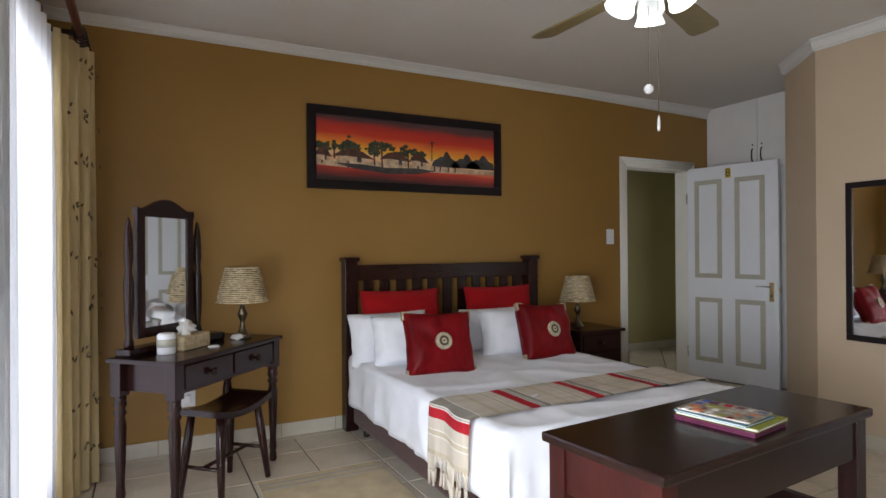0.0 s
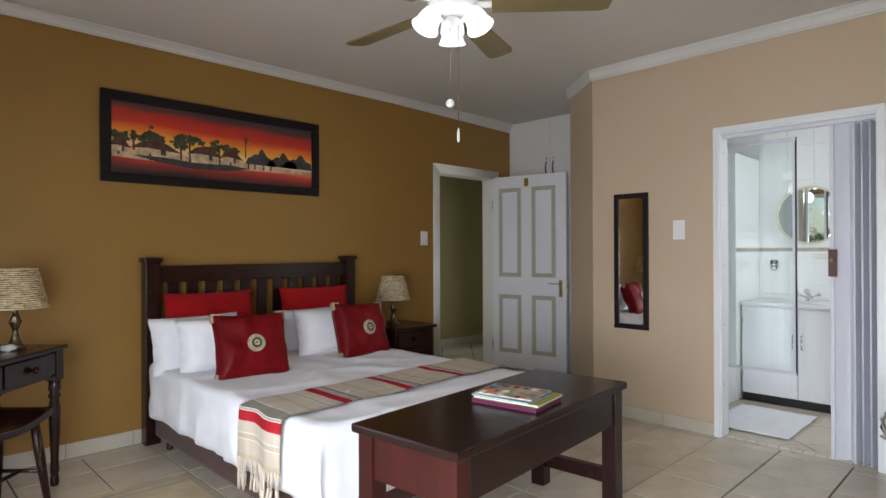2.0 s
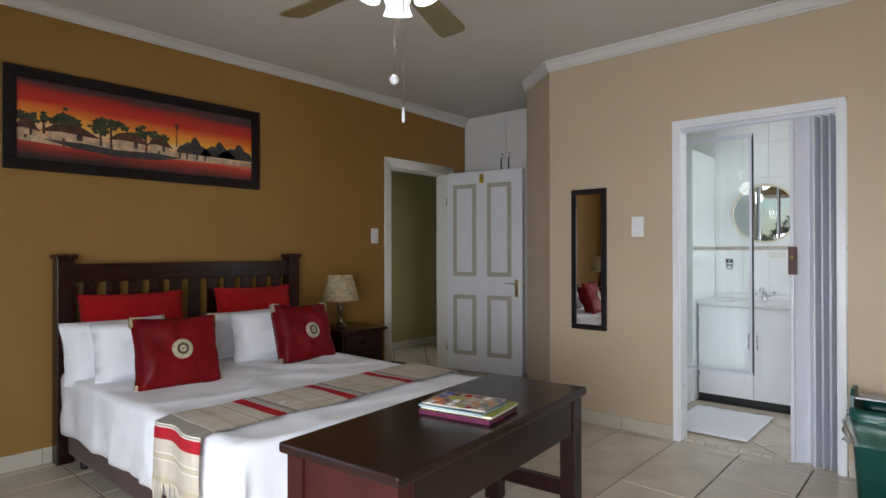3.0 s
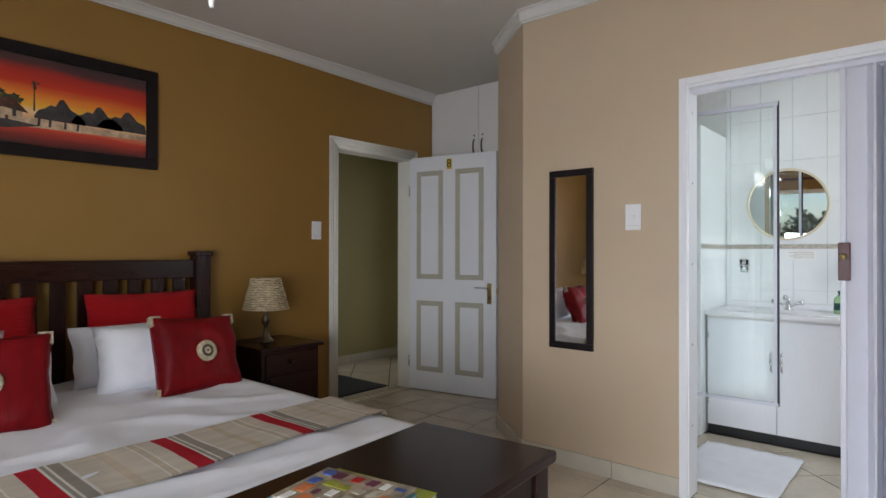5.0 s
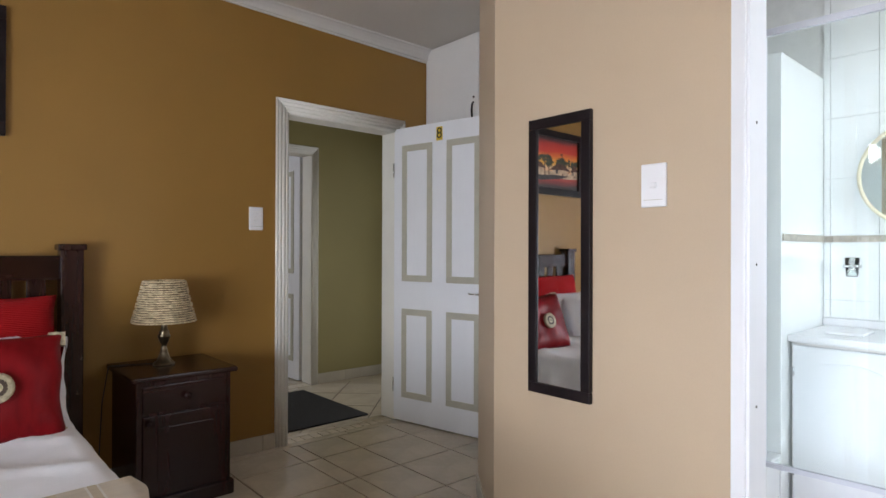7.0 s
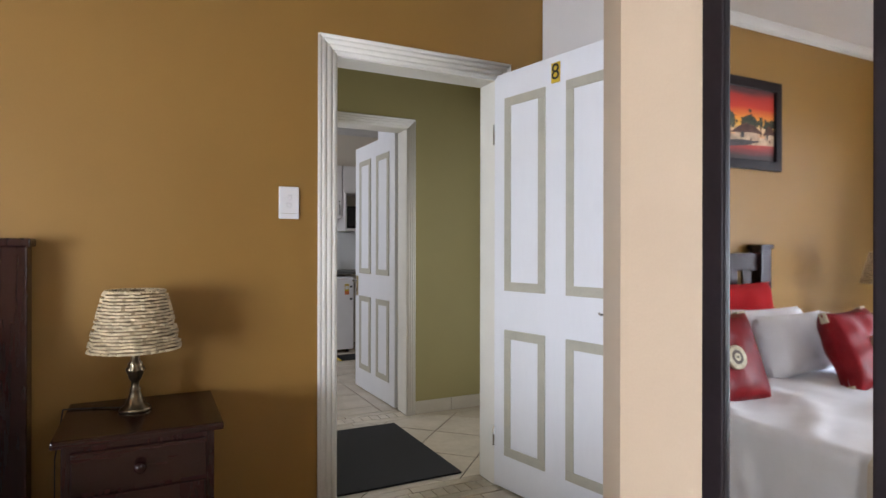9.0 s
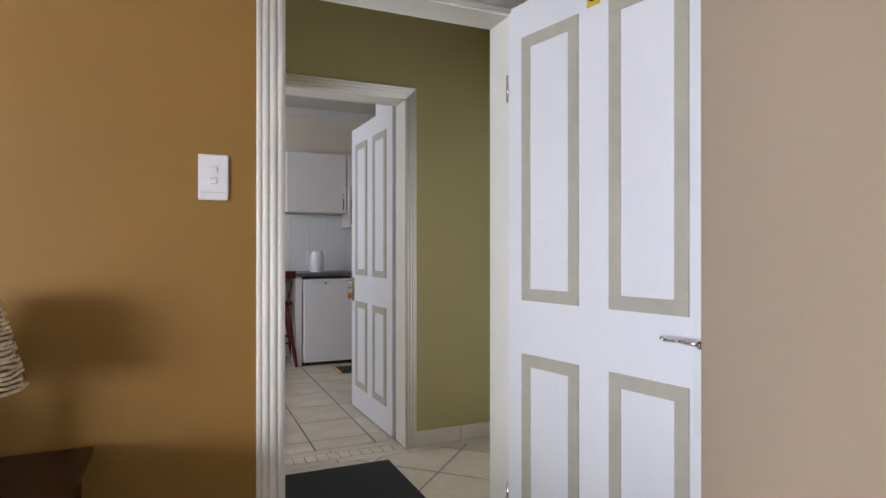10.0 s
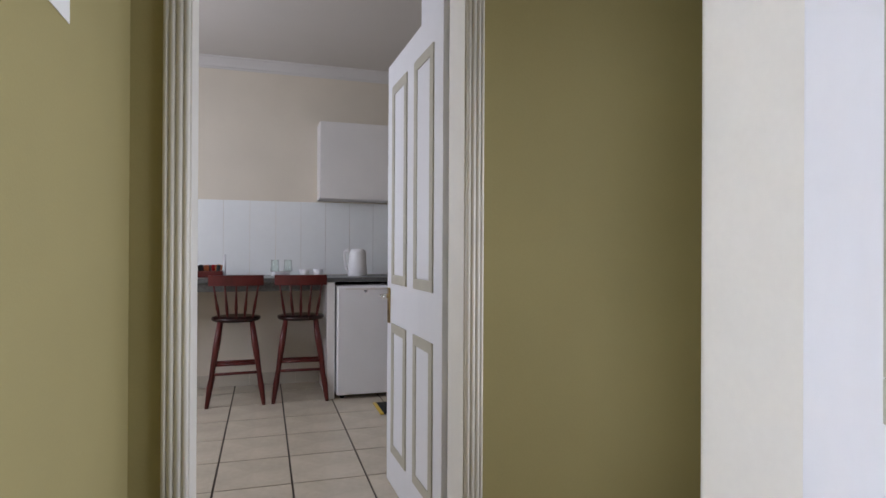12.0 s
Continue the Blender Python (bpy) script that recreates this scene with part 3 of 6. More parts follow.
def make_bed():
    root = thing("bed", "double bed with dark headboard, brown base and white sheets", "bed")
    x0, x1, yh = 1.316, 2.975, 3.95
    head = part("headboard", bm_box(x0 + 0.10, x1 - 0.10, yh - 0.02, yh + 0.02, 1.046, 1.158, 0.006), WOODX, root, "dark mahogany slatted headboard")
    part("lower_rail", bm_box(x0 + 0.10, x1 - 0.10, yh - 0.02, yh + 0.02, 0.42, 0.52, 0.005), WOODX, head)
    for px in (x0 + 0.055, x1 - 0.055):
        bm = bm_box(px - 0.047, px + 0.047, yh - 0.045, yh + 0.047, 0, 1.185, 0.006)
        bm_box(px - 0.058, px + 0.058, yh - 0.056, yh + 0.056, 1.183, 1.212, 0.007, into=bm)
        part("post", bm, WOOD, head, "square mahogany post with a cap")
    n = 11
    for i in range(n):
        x = x0 + 0.19 + (x1 - x0 - 0.38) * i / (n - 1)
        part("slat", bm_box(x - 0.037, x + 0.037, yh - 0.009, yh + 0.009, 0.515, 1.05, 0.003), WOOD, head)
    bx0, bx1, by0, by1 = 1.375, 2.80, 1.98, 3.90
    part("base", bm_box(bx0, bx1, by0 + 0.02, by1, 0.06, 0.30, 0.02), BASECLOTH, root, "brown cloth bed base")
    part("mattress", bm_box(bx0, bx1, by0 + 0.01, by1, 0.30, 0.505, 0.03), PILLOW, root, "white mattress")
    for cx, cy in ((bx0 + 0.04, 3.74), (bx1 - 0.05, 3.74), (bx0 + 0.06, 2.1), (bx1 - 0.06, 2.1)):
        part("castor", bm_lathe([(0.014, 0), (0.022, 0.008), (0.022, 0.04), (0.012, 0.045), (0.012, 0.065)], cx, cy, 14), DARKMETAL, root, "black castor")
    return root


def drape(name, material, x0, x1, y0, y1, top, drops, n=70, seed=0, thick=0.004, amp=0.012, radius=0.05, label="", category="sheet", foot=True, fold=0.012, lift=0.0):
    """A cloth over the bed: flat on top with soft creases, falling at the sides (drops: west, east, foot)."""
    dw, de, df = drops
    us = np.linspace(x0 - dw, x1 + de, n)
    vs = np.linspace(y0 - df, y1, n + 30)
    bm = bmesh.new()
    grid = []
    for v in vs:
        row = []
        for u in us:
            ex = max(x0 - u, 0) + max(u - x1, 0)
            ey = max(y0 - v, 0)
            over = math.hypot(ex, ey)
            x = min(max(u, x0), x1)
            y = max(v, y0)
            k = noise.noise(Vector((u * 2.2 + seed, v * 2.2, seed))) + 0.5 * noise.noise(Vector((u * 6 + seed, v * 5, 3))) + 0.3 * noise.noise(Vector((u * 14, v * 9 + seed, 8)))
            k += 0.9 * max(0.0, 0.16 - abs(noise.noise(Vector((u * 1.7 + v * 2.6 + seed, v * 1.4 - u, 5))))) / 0.16 - 0.3
            if over > 0:
                bend = min(over, radius)
                out = radius * math.sin(bend / radius * math.pi / 2) * 0.55
                ripple = fold * math.sin((v * ex + u * ey) / over * 17 + 2 * k) * min(1, over / 0.25)
                sx = -1 if u < x0 else 1
                push = out + 0.01 + ripple
                x += sx * ex / over * push
                y -= ey / over * push
                z = max(0.13, top - max(0, over - radius * 0.35))
            else:
                z = top + amp * k * 0.5
            row.append(bm.verts.new((x, y, z + lift)))
        grid.append(row)
    for a, b in zip(grid, grid[1:]):
        for i in range(n - 1):
            f = bm.faces.new((a[i], a[i + 1], b[i + 1], b[i]))
            f.smooth = True
    ob = part(name, bm, material, None, label)
    mod = ob.modifiers.new("thickness", "SOLIDIFY")
    mod.thickness, mod.offset = thick, -1
    return tagged(ob, "", category)


make_bed()
drape("white_duvet", SHEET, 1.37, 2.80, 1.98, 3.88, 0.530, (0.34, 0.42, 0.38), seed=2, amp=0.034, label="rumpled white cotton duvet spread over the bed", category="bedding")


def make_runner():
    """Striped throw laid across the bed: each stripe is a strip of cloth, with a fringe at both ends."""
    root = thing("bed_runner", "beige throw with red and grey stripes and fringe", "throw")
    cols = [("s", 0.03), ("b", 0.065), ("w", 0.006), ("s", 0.022), ("w", 0.006), ("b", 0.052),
            ("r", 0.056), ("w", 0.008), ("g", 0.012), ("w", 0.008), ("g", 0.034), ("w", 0.01), ("b", 0.085)]
    mats = {"b": BEIGECLOTH, "w": WHITESTRIPE, "g": GREYSTRIPE, "r": REDSTRIPE, "s": SANDSTRIPE}
    x0, x1, ya, yb, top = 1.325, 2.845, 2.14, 2.50, 0.540
    drop = 0.27
    u, end = x0 - drop, x1 + drop
    i = 0
    marks = []
    while u < end:
        c, wd = cols[i % len(cols)]
        marks.append((u, min(u + wd, end), BEIGECLOTH if u > x1 - 0.06 else mats[c]))
        u += wd
        i += 1
    def place(u, v):
        k = noise.noise(Vector((u * 4, v * 4, 7)))
        skew = 0.03 * (u - x0)
        if u < x0:
            o = x0 - u
            return (x0 - 0.028 - 0.012 * math.sin(v * 26 + k), v + skew * 0.2 + 0.10 * o, top - o + 0.02 if o > 0.05 else top - o * 0.6)
        if u > x1:
            o = u - x1
            return (x1 + 0.022 + 0.01 * math.sin(v * 26), v + skew, top - o)
        return (u, v + skew, top + 0.006 + 0.010 * k)
    for a, b, m in marks:
        bm = bmesh.new()
        nu, nv = max(2, int((b - a) / 0.02) + 1), 14
        for side in (0,):
            rows = [[bm.verts.new(place(a + (b - a) * p / (nu - 1), ya + (yb - ya) * q / (nv - 1))) for q in range(nv)] for p in range(nu)]
            for r, s in zip(rows, rows[1:]):
                for q in range(nv - 1):
                    f = bm.faces.new((r[q], s[q], s[q + 1], r[q + 1]))
                    f.smooth = True
        ob = part("stripe", bm, m, root)
        mod = ob.modifiers.new("thickness", "SOLIDIFY")
        mod.thickness, mod.use_rim = 0.004, False
    for q in range(20):
        v = ya + (yb - ya) * (q + 0.5) / 20
        for u0, s in ((x0 - drop, -1), (x1 + drop, 1)):
            p = Vector(place(u0, v))
            e = p + Vector((random.uniform(-0.012, 0.012), random.uniform(-0.02, 0.02), -0.12 - random.uniform(0, 0.03)))
            mid = p.lerp(e, 0.5) + Vector((random.uniform(-0.01, 0.01), random.uniform(-0.008, 0.008), 0))
            bm = bm_rod(p + Vector((0, 0, 0.01)), mid, 0.0055, 6)
            bm_rod(mid, e, 0.0065, 6, into=bm)
            part("tassel", bm, BEIGECLOTH, root, "twisted beige tassel")


make_runner()


def pillow(name, w, h, t, m, material, label, seed, group="pillows on the bed"):
    ob = part(name, bm_cushion(w, h, t, seed=seed, wobble=0.012), material, None, label, m)
    return tagged(ob, "", "pillow", group)


def lean(x, y, z, h, tilt, yaw=0.0):
    """Standing on z with its foot at y and leaning back."""
    return pose(x, y, z, 0, 0, yaw) @ pose(0, 0, 0, -tilt, 0, 0) @ Matrix.Translation((0, 0, h / 2))


pillow("pillow", 0.60, 0.36, 0.20, lean(1.595, 3.71, 0.49, 0.34, 12, 4), PILLOW, "white pillow propped against the headboard", 1)
pillow("pillow", 0.63, 0.34, 0.22, lean(1.69, 3.45, 0.515, 0.32, 18, -4), PILLOW, "white pillow behind a red satin cushion", 2)
pillow("pillow", 0.60, 0.33, 0.18, lean(2.44, 3.70, 0.51, 0.31, 14, 3), PILLOW, "white pillow propped against the headboard", 3)
pillow("pillow", 0.66, 0.34, 0.20, lean(2.51, 3.46, 0.515, 0.32, 18, -3), PILLOW, "white pillow behind a red satin cushion", 4)
for x, wd, sd in ((1.72, 0.62, 5), (2.547, 0.61, 6)):
    ob = pillow("red_cushion", wd, 0.45, 0.11, lean(x, 3.80, 0.535, 0.45, 8, 0), REDCLOTH, "plain red ribbed cushion against the headboard", sd, "red cushions")


def satin_cushion(m, seed):
    root = thing("satin_cushion", "dark red satin cushion with round embroidered emblem", "cushion", m, "satin cushions on the bed")
    s, tall = 0.44, 0.40
    part("cover", bm_cushion(s, tall, 0.17, n=26, seed=seed, wobble=0.009, ears=0.05), SATIN, root)
    for r0, r1, d, mt in ((0.0, 0.013, 0.107, DARKRING), (0.013, 0.026, 0.1062, GOLD), (0.026, 0.042, 0.1055, DARKRING), (0.042, 0.052, 0.1048, GOLD)):
        bm = bmesh.new()
        prof = [(max(r0, 0.001), -0.012), (r1, -0.012), (r1, 0.003), (max(r0, 0.001), 0.005)]
        bm_lathe(prof, 0, 0, 28, into=bm)
        part("emblem_ring", bm, mt, root, "", pose(0, -d + 0.004, 0.0, 90, 0, 0))
    bm = bmesh.new()
    for i in range(16):
        a = 2 * math.pi * i / 16
        bm_rod((0.026 * math.cos(a), 0, 0.026 * math.sin(a)), (0.037 * math.cos(a), 0, 0.037 * math.sin(a)), 0.003, 6, into=bm)
    part("emblem_petals", bm, GOLD, root, "cream embroidered petals", Matrix.Translation((0, -0.1035, 0)))
    for sx in (-1, 1):
        for sz in (-1, 1):
            c, h = s / 2 * 1.02, tall / 2 * 1.02
            arc = [(sx * (c - 0.052 * math.cos(q)), sz * (h - 0.052 * math.sin(q))) for q in np.linspace(0, math.pi / 2, 9)]
            bm = bm_extrude([(sx * c, sz * h)] + arc, 0.034, plane="xz", at=-0.019)
            part("corner_patch", bm, GOLD, root, "cream brocade corner")
    return root


satin_cushion(lean(1.688, 3.14, 0.50, 0.385, 20, -7) @ pose(0, 0, 0, 0, 1, 0), 11)
satin_cushion(lean(2.585, 3.24, 0.50, 0.385, 19, 5) @ pose(0, 0, 0, 0, 3, 0), 14)


def make_bench():
    root = thing("bench_table", "dark mahogany low table at the foot of the bed", "table", pose(2.047, 1.517, 0, 0, 0, 5.0))
    x0, x1, y0, y1, h = -0.668, 0.668, -0.26, 0.26, 0.60
    part("tabletop", bm_box(x0, x1, y0, y1, h - 0.035, h, 0.009), WOODX, root)
    i = 0.03
    for y in (y0 + i, y1 - i - 0.022):
        part("apron", bm_box(x0 + 0.09, x1 - 0.09, y, y + 0.022, h - 0.20, h - 0.034, 0.003), WOODX, root)
    for x in (x0 + i, x1 - i - 0.022):
        part("apron", bm_box(x, x + 0.022, y0 + 0.09, y1 - 0.09, h - 0.20, h - 0.034, 0.003), BENCHRED, root)
    for x in (x0 + 0.02, x1 - 0.095):
        for y in (y0 + 0.02, y1 - 0.095):
            part("leg", bm_box(x, x + 0.075, y, y + 0.075, 0, h - 0.034, 0.004), BENCHRED if x < 0 else WOOD, root)
    part("stretcher", bm_box(x0 + 0.035, x0 + 0.075, y0 + 0.095, y1 - 0.095, 0.10, 0.17, 0.003), WOOD, root)
    part("stretcher", bm_box(x1 - 0.075, x1 - 0.035, y0 + 0.095, y1 - 0.095, 0.10, 0.17, 0.003), WOOD, root)


make_bench()


def book(name, w, d, t, m, cover, edge, label, category="magazine"):
    root = thing(name, label, category, m, "magazines on the table")
    part("pages", bm_box(-w / 2 + 0.003, w / 2 - 0.003, -d / 2 + 0.003, d / 2 - 0.003, 0.001, t - 0.001), edge, root, "white pages")
    part("cover", bm_box(-w / 2, w / 2, -d / 2, d / 2, t - 0.0015, t + 0.0005), cover, root)
    part("cover", bm_box(-w / 2, w / 2, -d / 2, d / 2, 0, 0.0015), cover, root)
    return root


cx, cy, ang = 2.05, 1.47, 9
book("ring_binder", 0.24, 0.31, 0.016, pose(cx, cy, 0.60, 0, 0, ang), PLUM, PLUM, "plum coloured folder lying on the table")
book("folder", 0.24, 0.31, 0.010, pose(cx + 0.01, cy, 0.6175, 0, 0, ang + 1), LIME, PAPER, "lime green folder under the magazines")
b = book("magazine", 0.21, 0.28, 0.007, pose(cx - 0.02, cy + 0.01, 0.6290, 0, 0, ang - 1), TEAL, PAPER, "teal magazine on a green folder")
b = book("magazine", 0.20, 0.27, 0.006, pose(cx - 0.01, cy + 0.012, 0.6375, 0, 0, ang + 3), COVER, PAPER, "open bright printed leaflet on top of the pile")
rng = random.Random(12)
for i in range(6):
    for j in range(4):
        x, y = -0.083 + j * 0.05 + rng.uniform(-0.006, 0.006), -0.11 + i * 0.043 + rng.uniform(-0.005, 0.005)
        mt = rng.choice((ORANGE, BLUE, LIME, TEAL, PLUM, PAPER, BEAD, REDCLOTH))
        part("print_block", bm_box(x - rng.uniform(0.008, 0.023), x + rng.uniform(0.008, 0.023), y - rng.uniform(0.006, 0.02), y + rng.uniform(0.006, 0.018), 0.0060, 0.0066 + 0.00012 * (i * 4 + j)), mt, b, "coloured print")


def make_nightstand():
    root = thing("nightstand", "dark mahogany nightstand with drawer and panelled door", "nightstand")
    x0, x1, y0, y1, h = 3.085, 3.54, 3.535, 4.0, 0.62
    part("top", bm_box(x0 - 0.005, x1 + 0.012, y0 - 0.015, y1, h - 0.025, h, 0.008), WOODX, root)
    part("body", bm_box(x0 + 0.02, x1 - 0.015, y0 + 0.012, y1 - 0.01, 0.06, h - 0.025, 0.003), WOOD, root)
    part("plinth", bm_box(x0 + 0.005, x1, y0 - 0.005, y1 - 0.005, 0.0, 0.07, 0.008), WOOD, root)
    d = part("drawer", bm_box(x0 + 0.045, x1 - 0.04, y0, y0 + 0.014, h - 0.165, h - 0.045, 0.004), WOODX, root)
    part("knob", bm_lathe([(0.007, 0), (0.007, 0.012), (0.016, 0.018), (0.018, 0.026), (0.010, 0.033), (0.001, 0.034)], 0, 0, 14), WOOD, d, "turned wooden knob", pose((x0 + x1) / 2, y0, h - 0.105, 90, 0, 0))
    d = part("cabinet_door", bm_box(x0 + 0.045, x1 - 0.04, y0, y0 + 0.014, 0.085, h - 0.18, 0.004), WOOD, root)
    part("door_panel", bm_box(x0 + 0.105, x1 - 0.10, y0 - 0.005, y0 + 0.004, 0.14, h - 0.235, 0.004), WOOD, d)
    part("knob", bm_lathe([(0.006, 0), (0.006, 0.01), (0.014, 0.016), (0.015, 0.024), (0.001, 0.03)], 0, 0, 14), WOOD, d, "turned wooden knob", pose(x0 + 0.07, y0, h - 0.21, 90, 0, 0))


make_nightstand()


def make_lamp():
    root = thing("table_lamp", "antique brass table lamp with woven cane shade", "lamp", None, "pair of bedside lamps")
    part("base", bm_lathe([(0.05, 0), (0.052, 0.006), (0.048, 0.012), (0.034, 0.022), (0.022, 0.05), (0.016, 0.07), (0.019, 0.075), (0.013, 0.082), (0.013, 0.105), (0.018, 0.11), (0.021, 0.118),
                           (0.029, 0.14), (0.031, 0.148), (0.022, 0.158), (0.025, 0.165), (0.016, 0.178), (0.012, 0.20), (0.010, 0.225), (0.010, 0.30)], seg=24), PEWTER, root, "turned antique brass stem")
    # inner shell behind the weave, coloured dark so its gaps look shaded
    shade = part("shade", bm_lathe([(0.143, 0.222), (0.094, 0.424), (0.092, 0.424), (0.141, 0.222)], seg=40, closed=True), SHADOWCANE, root, "woven natural cane shade")
    bm = bmesh.new()
    n, rows = 72, 19
    for j in range(rows):
        f = j / (rows - 1)
        r0, z0 = 0.1465 + (0.0965 - 0.1465) * f, 0.222 + 0.2 * f
        off = random.randrange(4)
        ring = []
        for i in range(n):
            a = 2 * math.pi * i / n
            wv = 0.0045 * (1 if ((i // 3 + j * 2 + off) % 4) < 2 else -1)
            zz = z0 + 0.0028 * noise.noise(Vector((i * 0.35, j * 3.1, 2)))
            c = Vector(((r0 + wv) * math.cos(a), (r0 + wv) * math.sin(a), zz))
            o = Vector((math.cos(a), math.sin(a), 0))
            ring.append([bm.verts.new(c + o * dx + Vector((0, 0, dz))) for dx, dz in ((0.003, -0.0036), (0.003, 0.0036), (-0.003, 0.0036), (-0.003, -0.0036))])
        for i in range(n):
            p, q = ring[i], ring[(i + 1) % n]
            for k in range(4):
                bm.faces.new((p[k], q[k], q[(k + 1) % 4], p[(k + 1) % 4]))
    part("weave", bm, CANE, shade)
    for r, z in ((0.096, 0.425), (0.147, 0.221)):
        bm = bmesh.new()
        for i in range(36):
            a, c = 2 * math.pi * i / 36, 2 * math.pi * (i + 1) / 36
            bm_rod((r * math.cos(a), r * math.sin(a), z), (r * math.cos(c), r * math.sin(c), z), 0.004, 6, into=bm)
        part("rim", bm, CANE, shade)
    part("bulb", bm_lathe([(0.012, 0.30), (0.016, 0.32), (0.028, 0.35), (0.026, 0.375), (0.012, 0.392), (0.001, 0.395)], seg=14), PLASTIC, root, "unlit white bulb")
    return root


table_lamp = make_lamp()
table_lamp.matrix_basis = pose(3.292, 3.80, 0.62) @ Matrix.Scale(0.97, 4)
copy_thing(table_lamp, pose(0.60, 3.61, 0.75, 0, 0, 40))
bm = bmesh.new()
pts = [(3.26, 3.84, 0.6235), (3.16, 3.88, 0.6235), (3.07, 3.90, 0.6235), (3.045, 3.91, 0.45), (3.04, 3.95, 0.15), (3.05, 3.99, 0.01)]
for a, c in zip(pts, pts[1:]):
    bm_rod(a, c, 0.0025, 6, into=bm)
tagged(part("lamp_cord", bm, INK, None, "thin black lamp cord hanging behind the nightstand"), "", "cord")


def framed_picture():
    w, h = 1.585, 0.585
    root = thing("framed_painting", "sunset village painting in a wide black frame", "painting", pose(1.882, NY, 1.99))
    t = 0.062
    for n, q in (("frame_rail", (-w / 2, w / 2, h / 2 - t, h / 2)), ("frame_rail", (-w / 2, w / 2, -h / 2, -h / 2 + t)), ("frame_stile", (-w / 2, -w / 2 + t, -h / 2 + t, h / 2 - t)), ("frame_stile", (w / 2 - t, w / 2, -h / 2 + t, h / 2 - t))):
        part(n, bm_box(q[0], q[1], -0.030, 0, q[2], q[3], 0.005), BLACKWOOD, root)
    c = part("canvas", bm_box(-w / 2 + t, w / 2 - t, -0.012, -0.004, -h / 2 + t, h / 2 - t), PAINTING, root, "painted sunset sky and sand")
    def daub(name, pts, mt, y=-0.0132):
        part(name, bm_extrude(pts, 0.0009, plane="xz", at=y), mt, c)
    rng = random.Random(4)
    def crown(cx, cz, r, mt=TREEPAINT):
        for _ in range(16):
            a, d = rng.uniform(0, 6.28), rng.uniform(0.1, 0.95) * r
            x, z, q = cx + d * 1.2 * math.cos(a), cz + d * 0.65 * math.sin(a), r * rng.uniform(0.16, 0.42)
            daub("painted_leaves", [(x + q * (1 if k % 2 else 0.6) * 1.2 * math.cos(k * 0.57), z + q * (1 if k % 2 else 0.55) * 0.8 * math.sin(k * 0.57)) for k in range(11)], mt, -0.0132 - 0.0004 * rng.random())
        daub("painted_trunk", [(cx - 0.006, cz), (cx + 0.006, cz), (cx + 0.010, cz - r * 1.8), (cx - 0.004, cz - r * 1.8)], HUT, -0.0131)
    daub("painted_shore", [(-0.73, -0.085), (-0.40, -0.075), (0.0, -0.085), (0.3, -0.09), (0.73, -0.10), (0.73, -0.125), (0.2, -0.135), (-0.2, -0.15), (-0.73, -0.125)], PALEPAINT, -0.0130)
    for cx, cz, r in ((-0.69, 0.005, 0.065), (-0.60, 0.015, 0.05), (-0.50, 0.035, 0.095), (-0.24, 0.02, 0.085), (-0.30, 0.0, 0.06), (-0.03, 0.01, 0.07), (0.05, -0.005, 0.06)):
        crown(cx, cz, r)
    for cx, wd in ((-0.46, 0.25), (-0.13, 0.20), (0.06, 0.13), (-0.68, 0.10)):
        daub("painted_hut", [(cx - wd * 0.46, -0.088), (cx + wd * 0.46, -0.094), (cx + wd * 0.44, -0.05), (cx - wd * 0.46, -0.042)], PALEPAINT, -0.0136)
        daub("painted_roof", [(cx - wd * 0.64, -0.060), (cx - wd * 0.2, -0.052), (cx + wd * 0.66, -0.068), (cx + wd * 0.30, -0.018), (cx + 0.01, 0.006), (cx - wd * 0.34, -0.012)], HUT, -0.0140)
        for q in (0.12,):
            daub("painted_doorway", [(cx + wd * q, -0.092), (cx + wd * (q + 0.13), -0.093), (cx + wd * (q + 0.13), -0.054), (cx + wd * q, -0.052)], HILLPAINT, -0.0144)
    daub("painted_bank", [(-0.60, -0.105), (-0.45, -0.14), (-0.2, -0.165), (0.05, -0.155), (0.2, -0.125), (0.05, -0.11), (-0.2, -0.12), (-0.4, -0.105)], HILLPAINT, -0.0134)
    for cx, wd, hh in ((0.29, 0.24, 0.034), (0.47, 0.26, 0.028), (0.62, 0.30, 0.026)):
        ridge = [(-0.5, 0.0), (-0.42, 0.30), (-0.30, 0.42), (-0.20, 0.62), (-0.10, 0.58), (-0.02, 0.95), (0.05, 1.0), (0.12, 0.80), (0.20, 0.52), (0.34, 0.36), (0.5, 0.05)]
        daub("painted_hill", [(min(cx + wd * u, 0.728), -0.072 + (hh + 0.072) * v) for u, v in ridge] + [(min(cx + wd * 0.5, 0.729), -0.090), (cx - wd * 0.5, -0.086)], HILLPAINT, -0.0136)
    daub("painted_pole", [(0.166, -0.05), (0.174, -0.05), (0.172, 0.09), (0.168, 0.09)], HILLPAINT, -0.0134)
    crown(0.17, 0.095, 0.018)
    for cx, hh in ((0.19, 0.05), (0.24, 0.045), (0.31, 0.03), (0.37, 0.03)):
        daub("painted_post", [(cx - 0.006, -0.125), (cx + 0.006, -0.125), (cx + 0.009, -0.125 + hh), (cx - 0.002, -0.12 + hh * 1.3)], HILLPAINT, -0.0138)


framed_picture()


